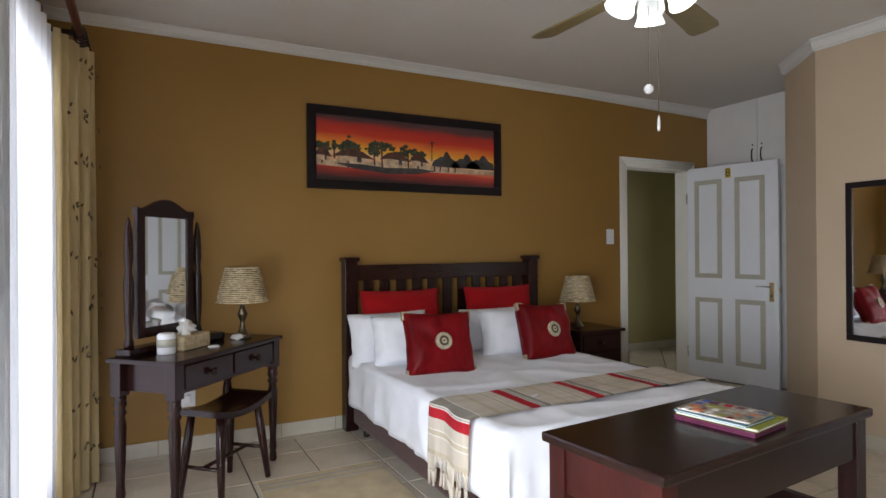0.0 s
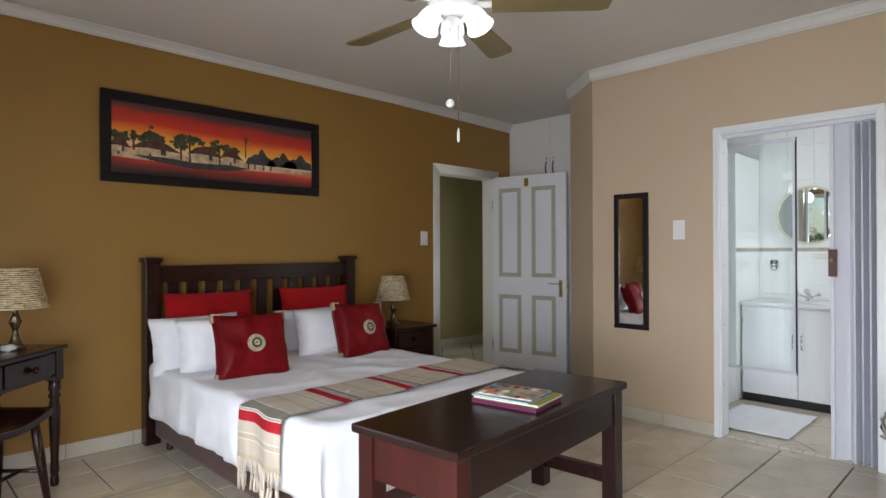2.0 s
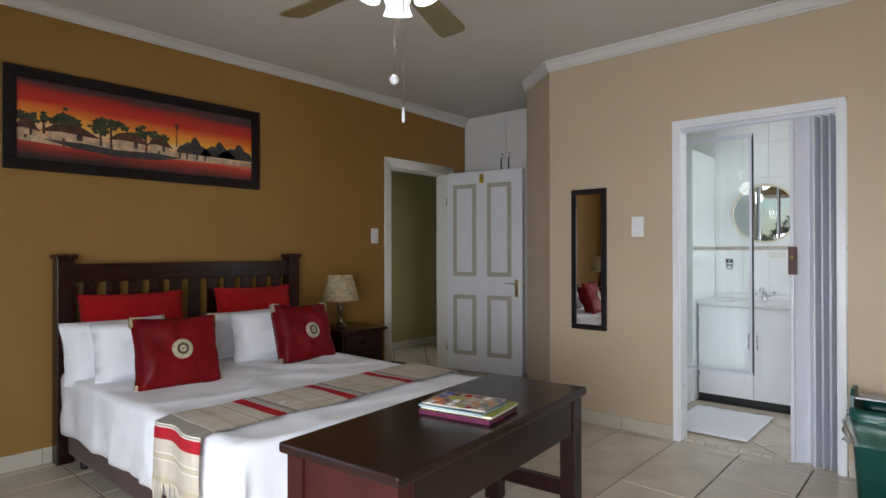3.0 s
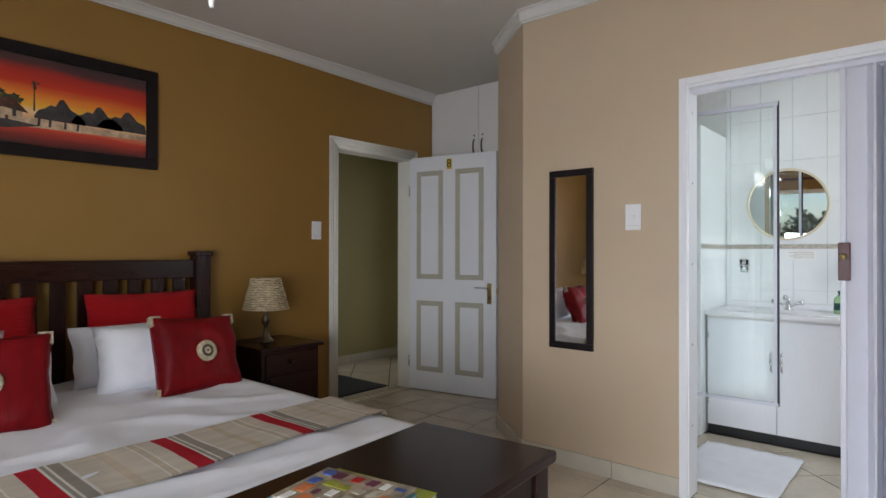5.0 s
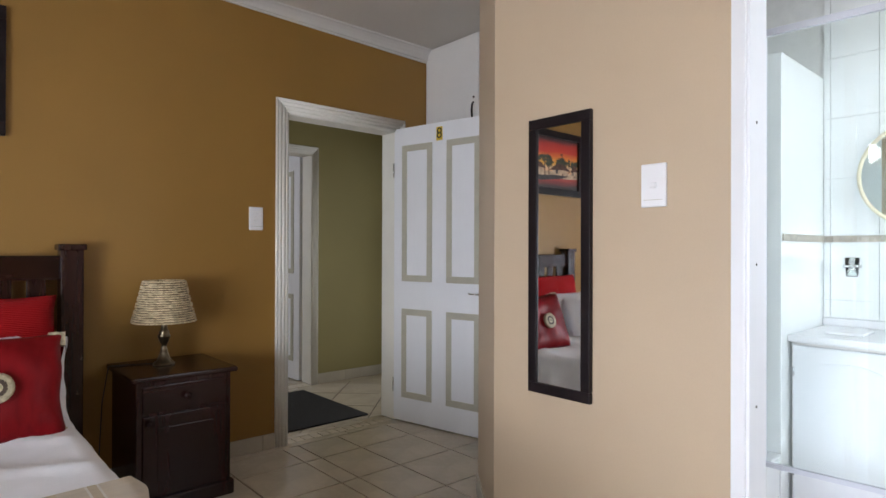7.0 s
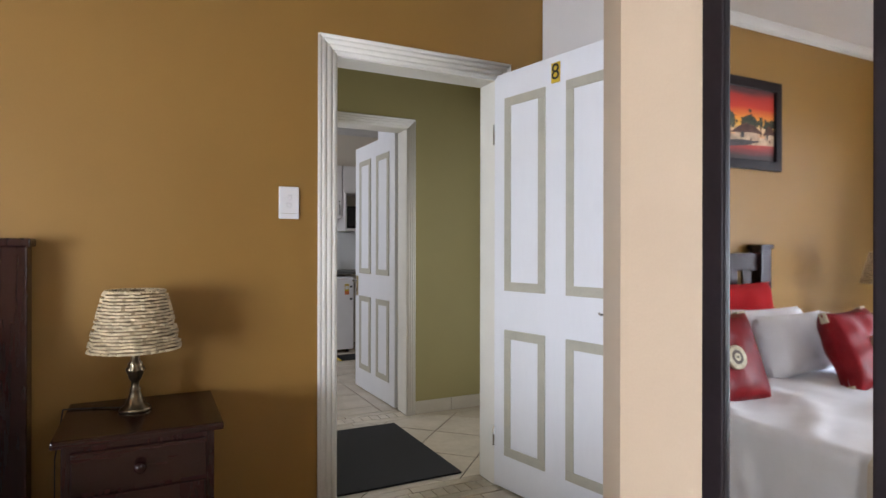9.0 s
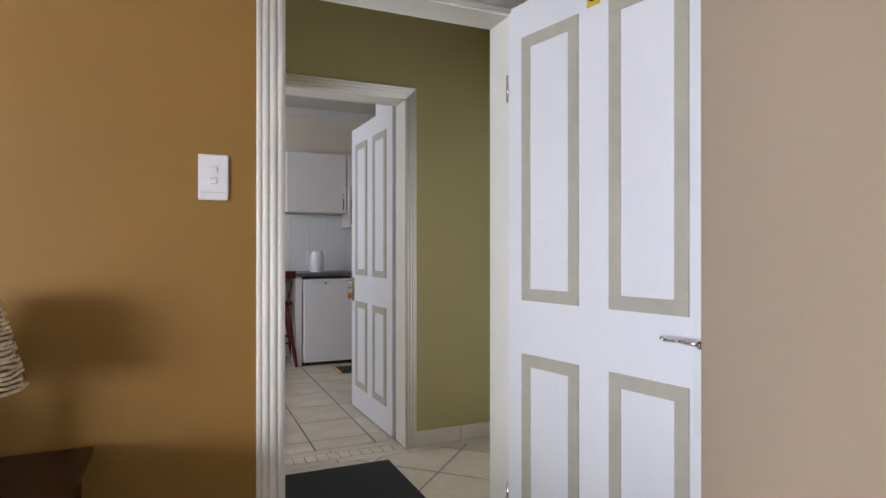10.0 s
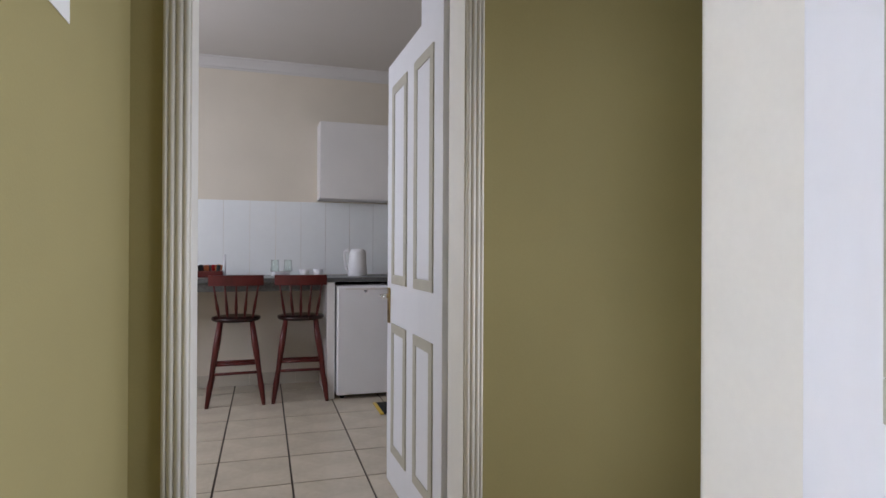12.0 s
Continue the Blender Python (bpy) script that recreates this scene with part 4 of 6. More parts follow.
def wall_mirror():
    y0, y1, z0, z1 = 1.870, 2.140, 0.665, 1.672
    root = thing("wall_mirror", "tall narrow mirror in a black frame", "mirror")
    t, xf = 0.038, EX - 0.020
    for n, q in (("frame_rail", (y0, y1, z1 - t, z1)), ("frame_rail", (y0, y1, z0, z0 + t)), ("frame_stile", (y0, y0 + t, z0 + t, z1 - t)), ("frame_stile", (y1 - t, y1, z0 + t, z1 - t))):
        part(n, bm_box(xf, EX, q[0], q[1], q[2], q[3], 0.004), BLACKWOOD, root)
    part("mirror_glass", bm_box(xf + 0.008, EX - 0.004, y0 + t, y1 - t, z0 + t, z1 - t), MIRROR, root, "silvered mirror glass")


wall_mirror()


def light_switch(m, rockers, label):
    """Plate in x (width) and z, facing -y."""
    root = thing("light_switch", label, "switch", m)
    part("plate", bm_box(-0.042, 0.042, -0.011, 0, -0.068, 0.068, 0.005), PLASTIC, root)
    part("seam", bm_box(-0.032, 0.032, -0.0116, -0.010, -0.046, -0.0445), BEAD, root)
    for x, z in rockers:
        part("rocker", bm_box(x - 0.011, x + 0.011, -0.0155, -0.009, z - 0.009, z + 0.009, 0.004), PLASTIC, root)
    return root


light_switch(pose(3.858, NY, 1.372), [(0, 0.024), (0, -0.010)], "white double light switch on the ochre wall")
light_switch(pose(EX, 1.646, 1.392, 0, 0, -90), [(0, 0.0)], "white light switch on the tan wall")


def ceiling_fan():
    cx, cy = 1.752, 1.557
    root = thing("ceiling_fan", "white ceiling fan with tan blades and lit frosted shades", "ceiling fan", pose(cx, cy, CEIL))
    part("canopy", bm_lathe([(0.012, -0.07), (0.05, -0.055), (0.065, -0.02), (0.066, -0.0005)], seg=24), PLASTIC, root)
    part("rod", bm_lathe([(0.011, -0.31), (0.011, -0.06)]), PLASTIC, root)
    part("motor", bm_lathe([(0.03, -0.465), (0.07, -0.455), (0.10, -0.425), (0.105, -0.355), (0.08, -0.32), (0.03, -0.305), (0.012, -0.30)], seg=28), PLASTIC, root, "white motor housing")
    part("light_hub", bm_lathe([(0.012, -0.56), (0.035, -0.555), (0.05, -0.525), (0.045, -0.49), (0.03, -0.465)], seg=20), PLASTIC, root)
    for i in range(5):
        a = 93 + 72 * i - 144
        m = pose(0, 0, -0.425, 0, 0, a)
        bl = part("blade", bm_extrude([(0.16, -0.045), (0.59, -0.065), (0.625, -0.055), (0.635, 0.0), (0.625, 0.055), (0.59, 0.065), (0.16, 0.045)], 0.007), BLADE, root, "tan wooden blade", m @ pose(0, 0, 0, -11, 0, 0))
        bm = bm_box(0.06, 0.24, -0.02, 0.02, 0.008, 0.014, 0.002)
        part("bracket", bm, PLASTIC, bl, "white blade bracket")
    for i in range(3):
        a = radians(165 + 120 * i)
        d = Vector((math.cos(a), math.sin(a), 0))
        arm = bm_rod((d.x * 0.03, d.y * 0.03, -0.485), (d.x * 0.085, d.y * 0.085, -0.475), 0.010)
        part("arm", arm, PLASTIC, root)
        part("lit_shade", bm_lathe([(0.022, 0), (0.033, -0.012), (0.043, -0.04), (0.047, -0.068), (0.057, -0.090), (0.054, -0.090), (0.044, -0.068), (0.038, -0.04), (0.02, -0.012)], seg=24, closed=True), FROSTED, root, "lit frosted glass bell",
             Matrix.Translation((d.x * 0.085, d.y * 0.085, -0.448)) @ Matrix.Rotation(radians(-28), 4, Vector((-d.y, d.x, 0))))
    for (x, y), z, knob in (((-0.045, -0.03), -0.826, True), ((-0.045, -0.075), -0.975, False)):
        bm = bmesh.new()
        bm_rod((x, y, -0.525), (x, y, z + (0.0 if knob else 0.04)), 0.0014, 6, into=bm)
        ch = part("pull_chain", bm, PEWTER, root, "thin beaded pull chain")
        if knob:
            bm = bmesh.new()
            bmesh.ops.create_uvsphere(bm, u_segments=14, v_segments=10, radius=0.017)
            bmesh.ops.translate(bm, vec=(x, y, z), verts=bm.verts)
            for f in bm.faces:
                f.smooth = True
        else:
            bm = bm_lathe([(0.004, z - 0.01), (0.006, z), (0.005, z + 0.03), (0.002, z + 0.045)], x, y, 10)
        part("pull_knob", bm, PLASTIC, ch, "white pull knob")


ceiling_fan()
lamp("fan_light", "POINT", FAN_POWER, pose(1.74, 1.57, 2.0), (0.95, 1.0, 0.95), 0.08)


# ---- dressing table, set across the corner ----
TABLE = Matrix.Translation((0.209, 2.943, 0)) @ pose(0, 0, 0, 0, 0, 46.2)    # x along the front, y to the back


def dressing_table():
    root = thing("dressing_table", "dark mahogany dressing table with two drawers and mirror", "dressing table", TABLE)
    w, d, h = 0.90, 0.41, 0.75
    part("tabletop", bm_box(0, w, 0, d, h - 0.022, h, 0.007), WOODX, root)
    part("apron", bm_box(0.06, w - 0.06, 0.03, d - 0.03, h - 0.165, h - 0.021, 0.003), WOOD, root)
    for x in (0.045, w - 0.045):
        for y in (0.045, d - 0.045):
            bm = bm_lathe([(r, z) for r, z in turned_leg(h - 0.17, 0.030, 0.022)], x, y, 16)
            bm_box(x - 0.03, x + 0.03, y - 0.03, y + 0.03, h - 0.185, h - 0.021, 0.003, into=bm)
            part("leg", bm, WOOD, root, "turned mahogany leg")
    for x0, x1 in ((0.085, w / 2 - 0.008), (w / 2 + 0.008, w - 0.085)):
        dr = part("drawer", bm_box(x0, x1, 0.016, 0.034, h - 0.145, h - 0.035, 0.004), WOODX, root)
        part("knob", bm_lathe([(0.008, 0), (0.008, 0.012), (0.018, 0.020), (0.019, 0.028), (0.010, 0.036), (0.001, 0.037)], 0, 0, 14), WOOD, dr, "turned wooden knob", pose((x0 + x1) / 2, 0.016, h - 0.09, 90, 0, 0))
    # mirror on two posts
    my, mc = d - 0.055, 0.335
    part("mirror_base", bm_box(mc - 0.285, mc + 0.285, my - 0.045, my + 0.045, h, h + 0.035, 0.006), WOODX, root)
    for x in (mc - 0.245, mc + 0.245):
        part("mirror_post", bm_lathe([(0.022, h + 0.03), (0.024, h + 0.06), (0.016, h + 0.09), (0.022, h + 0.2), (0.024, h + 0.35), (0.016, h + 0.42), (0.022, h + 0.48), (0.019, h + 0.6), (0.010, h + 0.66), (0.004, h + 0.68)], x, my, 14), WOOD, root, "turned mirror post")
    z0, z1, a, b = h + 0.075, h + 0.695, mc - 0.20, mc + 0.20
    mf = part("mirror_frame", bm_box(a, a + 0.05, my - 0.014, my + 0.014, z0, z1, 0.004), WOOD, root, "dark frame with an arched top")
    part("frame_stile", bm_box(b - 0.05, b, my - 0.014, my + 0.014, z0, z1, 0.004), WOOD, mf)
    part("frame_rail", bm_box(a + 0.05, b - 0.05, my - 0.014, my + 0.014, z0, z0 + 0.05, 0.003), WOODX, mf)
    top = [(a - 0.004, z1 - 0.005), (b + 0.004, z1 - 0.005), (b + 0.004, z1 + 0.025)] + [(mc + 0.20 * math.cos(t), z1 + 0.03 + 0.050 * math.sin(t) ** 2.2 + 0.012 * math.cos(4 * t)) for t in np.linspace(0.1, math.pi - 0.1, 14)] + [(a - 0.004, z1 + 0.025)]
    part("arched_rail", bm_extrude(top, 0.03, plane="xz", at=my - 0.015), WOOD, mf)
    part("mirror_glass", bm_box(a + 0.048, b - 0.048, my - 0.006, my + 0.004, z0 + 0.048, z1), MIRROR, mf, "silvered mirror glass")


dressing_table()


def stool():
    root = thing("stool", "dark wooden stool with scooped seat and splayed legs", "stool", Matrix.Translation((0.465, 3.29, 0)) @ pose(0, 0, 0, 0, 0, 46.2))
    bm = bmesh.new()
    n = 14
    grid = []
    for j in range(n + 1):
        v = 2 * j / n - 1
        grid.append([(0.225 * (2 * i / n - 1), 0.135 * v, 0.438 + 0.035 * (2 * i / n - 1) ** 2) for i in range(n + 1)])
    up = [[bm.verts.new(p) for p in r] for r in grid]
    dn = [[bm.verts.new((p[0], p[1], p[2] - 0.032)) for p in r] for r in grid]
    for j in range(n):
        for i in range(n):
            bm.faces.new((up[j][i], up[j][i + 1], up[j + 1][i + 1], up[j + 1][i])).smooth = True
            bm.faces.new((dn[j][i], dn[j + 1][i], dn[j + 1][i + 1], dn[j][i + 1]))
    for i in range(n):
        bm.faces.new((up[0][i], dn[0][i], dn[0][i + 1], up[0][i + 1]))
        bm.faces.new((up[n][i], up[n][i + 1], dn[n][i + 1], dn[n][i]))
        bm.faces.new((up[i][0], up[i + 1][0], dn[i + 1][0], dn[i][0]))
        bm.faces.new((up[i][n], dn[i][n], dn[i + 1][n], up[i + 1][n]))
    part("seat", bm, WOODX, root)
    for sx in (-1, 1):
        for sy in (-1, 1):
            part("leg", bm_lathe([(0.015, 0), (0.019, 0.3), (0.023, 0.6), (0.019, 1)], seg=12, axis=((sx * 0.20, sy * 0.125, 0), (sx * 0.155, sy * 0.085, 0.44))), WOOD, root)
        part("stretcher", bm_rod((sx * 0.183, -0.11, 0.17), (sx * 0.183, 0.11, 0.17), 0.010), WOOD, root)
    part("stretcher", bm_rod((-0.183, 0, 0.17), (0.183, 0, 0.17), 0.010), WOOD, root)


stool()


def on_table(u, v, z=0.75, rz=0.0):
    return TABLE @ pose(u, v, z, 0, 0, rz)


jar = thing("ceramic_jar", "white ceramic jar with a printed front", "jar", on_table(0.19, 0.22))
part("body", bm_lathe([(0.040, 0), (0.044, 0.005), (0.045, 0.09), (0.040, 0.10), (0.036, 0.102)], seg=24), PLASTIC, jar)
part("printed_label", bm_lathe([(0.0455, 0.035), (0.0455, 0.075)], seg=24), BEAD, jar, "faded grey print")
box = thing("tissue_box", "brown woven tissue box with a white tissue", "tissue box", on_table(0.36, 0.235, 0.75, 4))
part("woven_body", bm_box(-0.11, 0.11, -0.055, 0.055, 0, 0.075, 0.006), CANE, box, "brown woven cane")
for i in range(5):
    part("woven_band", bm_box(-0.112, 0.112, -0.057, 0.057, 0.004 + i * 0.0145, 0.012 + i * 0.0145, 0.003), CANE, box)
bm = bm_cushion(0.10, 0.10, 0.05, 10, 0.8, 0.03, 31)
part("tissue", bm, PAPER, box, "crumpled white tissue", pose(-0.02, 0, 0.11, 0, 20, 20))
clock = thing("clock_radio", "low black clock radio on the dressing table", "clock", on_table(0.60, 0.30, 0.75, -8))
part("body", bm_box(-0.08, 0.08, -0.05, 0.05, 0, 0.045, 0.012), DARKGLASS, clock)
part("display", bm_box(-0.05, 0.05, -0.052, -0.045, 0.012, 0.034, 0.001), INK, clock)
tagged(part("crumpled_paper", bm_cushion(0.055, 0.035, 0.05, 8, 0.8, 0.02, 41), PAPER, None, "small crumpled white wrapper beside the lamp", on_table(0.68, 0.16, 0.766, 30)), "", "paper")
tagged(part("hand_mirror", bm_lathe([(0.03, 0), (0.032, 0.004), (0.026, 0.008)], seg=20), PLASTIC, None, "small white dish on the dressing table", on_table(0.42, 0.12, 0.7505)), "", "dish")

# wall socket behind the stool
sock = thing("wall_socket", "white wall socket with a plug and cord", "socket", pose(0.31, NY, 0.33))
part("plate", bm_box(-0.06, 0.06, -0.011, 0, -0.05, 0.05, 0.004), PLASTIC, sock)
part("plug", bm_box(-0.03, 0.03, -0.05, -0.010, -0.02, 0.03, 0.01), PLASTIC, sock, "white plug")

# rug beside the bed
def make_rug():
    root = thing("rug", "sand coloured flat rug with a striped border", "rug", pose(0.98, 2.55, 0))
    part("rug_field", bm_box(-0.36, 0.33, -0.62, 0.72, 0.001, 0.010, 0.004), RUG, root)
    for y in (0.64, 0.58):
        part("woven_band", bm_box(-0.36, 0.33, y, y + 0.02, 0.009, 0.0115, 0.001), GREYSTRIPE, root)


make_rug()


# ---- curtains and rod ----
def hanging(name, material, pts, z0, z1, n, depth, waves, label, taper=0.0, category="curtain"):
    """Cloth in folds along a line from pts[0] to pts[1]."""
    (xa, ya), (xb, yb) = pts
    bm = bmesh.new()
    L = math.hypot(xb - xa, yb - ya)
    nx, ny = (yb - ya) / L, -(xb - xa) / L
    rows = []
    for j in range(15):
        f = j / 14
        z = z0 + (z1 - z0) * f
        row = []
        for i in range(n):
            u = i / (n - 1)
            k = noise.noise(Vector((u * 5, f * 1.2, 3)))
            o = depth * math.sin(u * waves * 2 * math.pi + 1.3 * k) * (0.75 + 0.25 * math.sin(u * 9 + f * 2))
            row.append(bm.verts.new((xa + (xb - xa) * u + nx * o, ya + (yb - ya) * u + ny * o, z)))
        rows.append(row)
    for a, b in zip(rows, rows[1:]):
        for i in range(n - 1):
            bm.faces.new((a[i], a[i + 1], b[i + 1], b[i])).smooth = True
    root = thing(name, label, category)
    ob = part("cloth", bm, material, root)
    return root, nx, ny


sheer, _, _ = hanging("sheer_curtain", SHEER, ((-0.335, 2.36), (-0.315, 3.60)), 0.02, 2.33, 150, 0.022, 10, "white translucent sheer curtain over the glass door")
gold, gx, gy = hanging("gold_curtain", CURTAIN, ((-0.30, 3.34), (-0.155, 3.70)), 0.015, 2.345, 90, 0.028, 4.5, "gold curtain with printed leaf sprigs drawn aside")
rng = random.Random(9)
for j in range(9):
    z = 0.25 + j * 0.245
    for _ in range(7):
        u = rng.uniform(0.1, 0.95)
        x, y = -0.30 + 0.145 * u, 3.34 + 0.36 * u
        leaf = bm_extrude([(0, 0), (0.014, 0.010), (0.040, 0), (0.014, -0.010)], 0.0008, plane="xz", at=0)
        part("printed_leaf", leaf, LEAFPRINT, gold, "", Matrix.Translation((x + 0.036, y - 0.016, z + rng.uniform(-0.03, 0.03))) @ pose(0, 0, 0, 0, rng.uniform(-70, 70), 68))
rod = thing("curtain_rod", "dark wooden curtain rod with a ball end", "curtain rod")
part("pole", bm_rod((-0.20, -1.0, 2.365), (-0.20, 3.74, 2.365), 0.019, 14), REDWOOD, rod)
bm = bm_lathe([(0.019, 0), (0.03, 0.01), (0.024, 0.02), (0.040, 0.045), (0.036, 0.08), (0.012, 0.095), (0.001, 0.096)], seg=16)
part("finial", bm, WOOD, rod, "turned finial", pose(-0.20, 3.74, 2.365, -90, 0, 0))
for y in (3.45, 1.3, -0.8):
    part("bracket", bm_box(WX, -0.195, y - 0.012, y + 0.012, 2.35, 2.378, 0.003), WOOD, rod)
for i in range(6):
    y = 3.40 + i * 0.05
    bm = bmesh.new()
    for q in range(14):
        a, c = 2 * math.pi * q / 14, 2 * math.pi * (q + 1) / 14
        bm_rod((-0.20 + 0.03 * math.cos(a), y, 2.36 + 0.03 * math.sin(a)), (-0.20 + 0.03 * math.cos(c), y, 2.36 + 0.03 * math.sin(c)), 0.004, 6, into=bm)
    part("ring", bm, WOOD, rod)


# ---- waste bin ----
def waste_bin():
    root = thing("waste_bin", "dark green plastic bin with a clear liner bag", "bin", pose(3.905, 0.315, 0))
    def ring(w, d, z, n=40):
        out = []
        for i in range(n):
            a = 2 * math.pi * i / n
            c, s = math.cos(a), math.sin(a)
            out.append((w / 2 * abs(c) ** 0.4 * (1 if c > 0 else -1), d / 2 * abs(s) ** 0.4 * (1 if s > 0 else -1), z))
        return out
    def tube(levels, wob=0.0):
        bm = bmesh.new()
        rs = []
        for w, d, z in levels:
            rs.append([bm.verts.new((x + wob * noise.noise(Vector((x * 30, y * 30, z * 40))), y + wob * noise.noise(Vector((y * 30, x * 30, z * 40 + 9))), zz)) for x, y, zz in ring(w, d, z)])
        for a, b in zip(rs, rs[1:]):
            for i in range(len(a)):
                bm.faces.new((a[i], a[(i + 1) % len(a)], b[(i + 1) % len(b)], b[i])).smooth = True
        return bm, rs
    bm, rs = tube([(0.25, 0.19, 0), (0.30, 0.23, 0.34), (0.315, 0.245, 0.40), (0.305, 0.235, 0.40), (0.29, 0.22, 0.34), (0.24, 0.18, 0.008)])
    bm.faces.new(rs[0][::-1])
    bm.faces.new(rs[-1])
    part("body", bm, GREENPLASTIC, root)
    bm, rs = tube([(0.325, 0.255, 0.395), (0.325, 0.255, 0.43), (0.31, 0.24, 0.445), (0.26, 0.18, 0.445), (0.25, 0.17, 0.40)])
    part("rim", bm, GREENPLASTIC, root)
    for s in (-1, 1):
        bm = bm_extrude([(-0.10, 0.43), (0.10, 0.43), (0.085, 0.50), (0.05, 0.53), (-0.05, 0.53), (-0.085, 0.50)], 0.016, plane="xz", at=s * 0.112 - 0.008)
        part("lid_cheek", bm, GREENPLASTIC, root)
    part("swing_lid", bm_box(-0.13, 0.12, -0.10, 0.10, 0.455, 0.463, 0.003), FOLDPVC, root, "pale grey swing lid", pose(0, 0, 0.02, 0, 6, 0))
    bm, rs = tube([(0.33, 0.26, 0.41), (0.36, 0.29, 0.38), (0.37, 0.30, 0.33), (0.345, 0.275, 0.29), (0.355, 0.285, 0.275)], 0.03)
    part("liner_bag", bm, BAG, root, "crumpled clear liner bag")


waste_bin()


# ---- bathroom ----
def bath_door():
    root = tagged(thing("door_3", "folded white concertina door in a white frame", "folding door"), kind="structure")
    y0, y1, top = BDOOR
    for n, q in (("jamb", (y0, y0 + 0.02, 0, top)), ("jamb", (y1 - 0.02, y1, 0, top)), ("head", (y0 + 0.02, y1 - 0.02, top - 0.022, top))):
        part(n, bm_box(EX - 0.004, 4.224, q[0], q[1], q[2], q[3], 0.002), WHITE, root)
    for n, q in (("architrave", (y0 - 0.026, y0 + 0.012, 0, top + 0.026)), ("architrave", (y1 - 0.012, y1 + 0.026, 0, top + 0.026)), ("architrave", (y0 + 0.012, y1 - 0.012, top - 0.008, top + 0.026))):
        part(n, bm_box(EX - 0.016, EX - 0.001, q[0], q[1], q[2], q[3], 0.003), WHITE, root)
    part("track", bm_box(EX + 0.03, EX + 0.075, y0 + 0.02, y1 - 0.02, top - 0.045, top - 0.022, 0.002), FOLDPVC, root, "white door track")
    for z in (0.35, 0.75, 1.15, 1.55, 1.9):
        part("screw", bm_rod((EX + 0.045, y1 - 0.0215, z), (EX + 0.045, y1 - 0.019, z), 0.004), DARKMETAL, root, "dark screw head")
    n = 6
    ys = [y0 + 0.03 + i * 0.019 for i in range(n)]
    for i in range(n - 1):
        a = (EX + (0.005 if i % 2 else 0.105), ys[i])
        c = (EX + (0.105 if i % 2 else 0.005), ys[i + 1])
        d = Vector((c[0] - a[0], c[1] - a[1], 0)).normalized()
        nx, ny = -d.y * 0.004, d.x * 0.004
        part("fold", bm_extrude([(a[0] + nx, a[1] + ny), (c[0] + nx, c[1] + ny), (c[0] - nx, c[1] - ny), (a[0] - nx, a[1] - ny)], top - 0.065, at=0.012), FOLDPVC, root)
        part("fold_hinge", bm_lathe([(0.006, 0.012), (0.006, top - 0.053)], a[0], a[1], 10), FOLDPVC, root)
    # leading leaves, standing half open
    p = [(EX + 0.02, ys[-1] + 0.004), (EX + 0.070, ys[-1] + 0.030), (EX + 0.022, ys[-1] + 0.105)]
    for a, c in zip(p, p[1:]):
        d = Vector((c[0] - a[0], c[1] - a[1], 0)).normalized()
        nx, ny = -d.y * 0.005, d.x * 0.005
        part("fold", bm_extrude([(a[0] + nx, a[1] + ny), (c[0] + nx, c[1] + ny), (c[0] - nx, c[1] - ny), (a[0] - nx, a[1] - ny)], top - 0.065, at=0.012), FOLDPVC, root)
        part("fold_hinge", bm_lathe([(0.007, 0.012), (0.007, top - 0.053)], c[0], c[1], 10), FOLDPVC, root)
    e = p[-1]
    part("lead_post", bm_box(e[0] - 0.014, e[0] + 0.014, e[1] - 0.006, e[1] + 0.016, 0.012, top - 0.053, 0.004), FOLDPVC, root)
    pl = part("latch_plate", bm_box(e[0] - 0.030, e[0] - 0.012, e[1] - 0.022, e[1] + 0.022, 1.09, 1.25, 0.004), REDWOOD, root, "brown plastic latch plate")
    part("latch_knob", bm_lathe([(0.008, 0), (0.008, 0.015), (0.014, 0.02), (0.012, 0.03), (0.001, 0.031)], 0, 0, 14), BRASS, pl, "brass latch knob", pose(e[0] - 0.030, e[1], 1.19, 0, -90, 0))


bath_door()


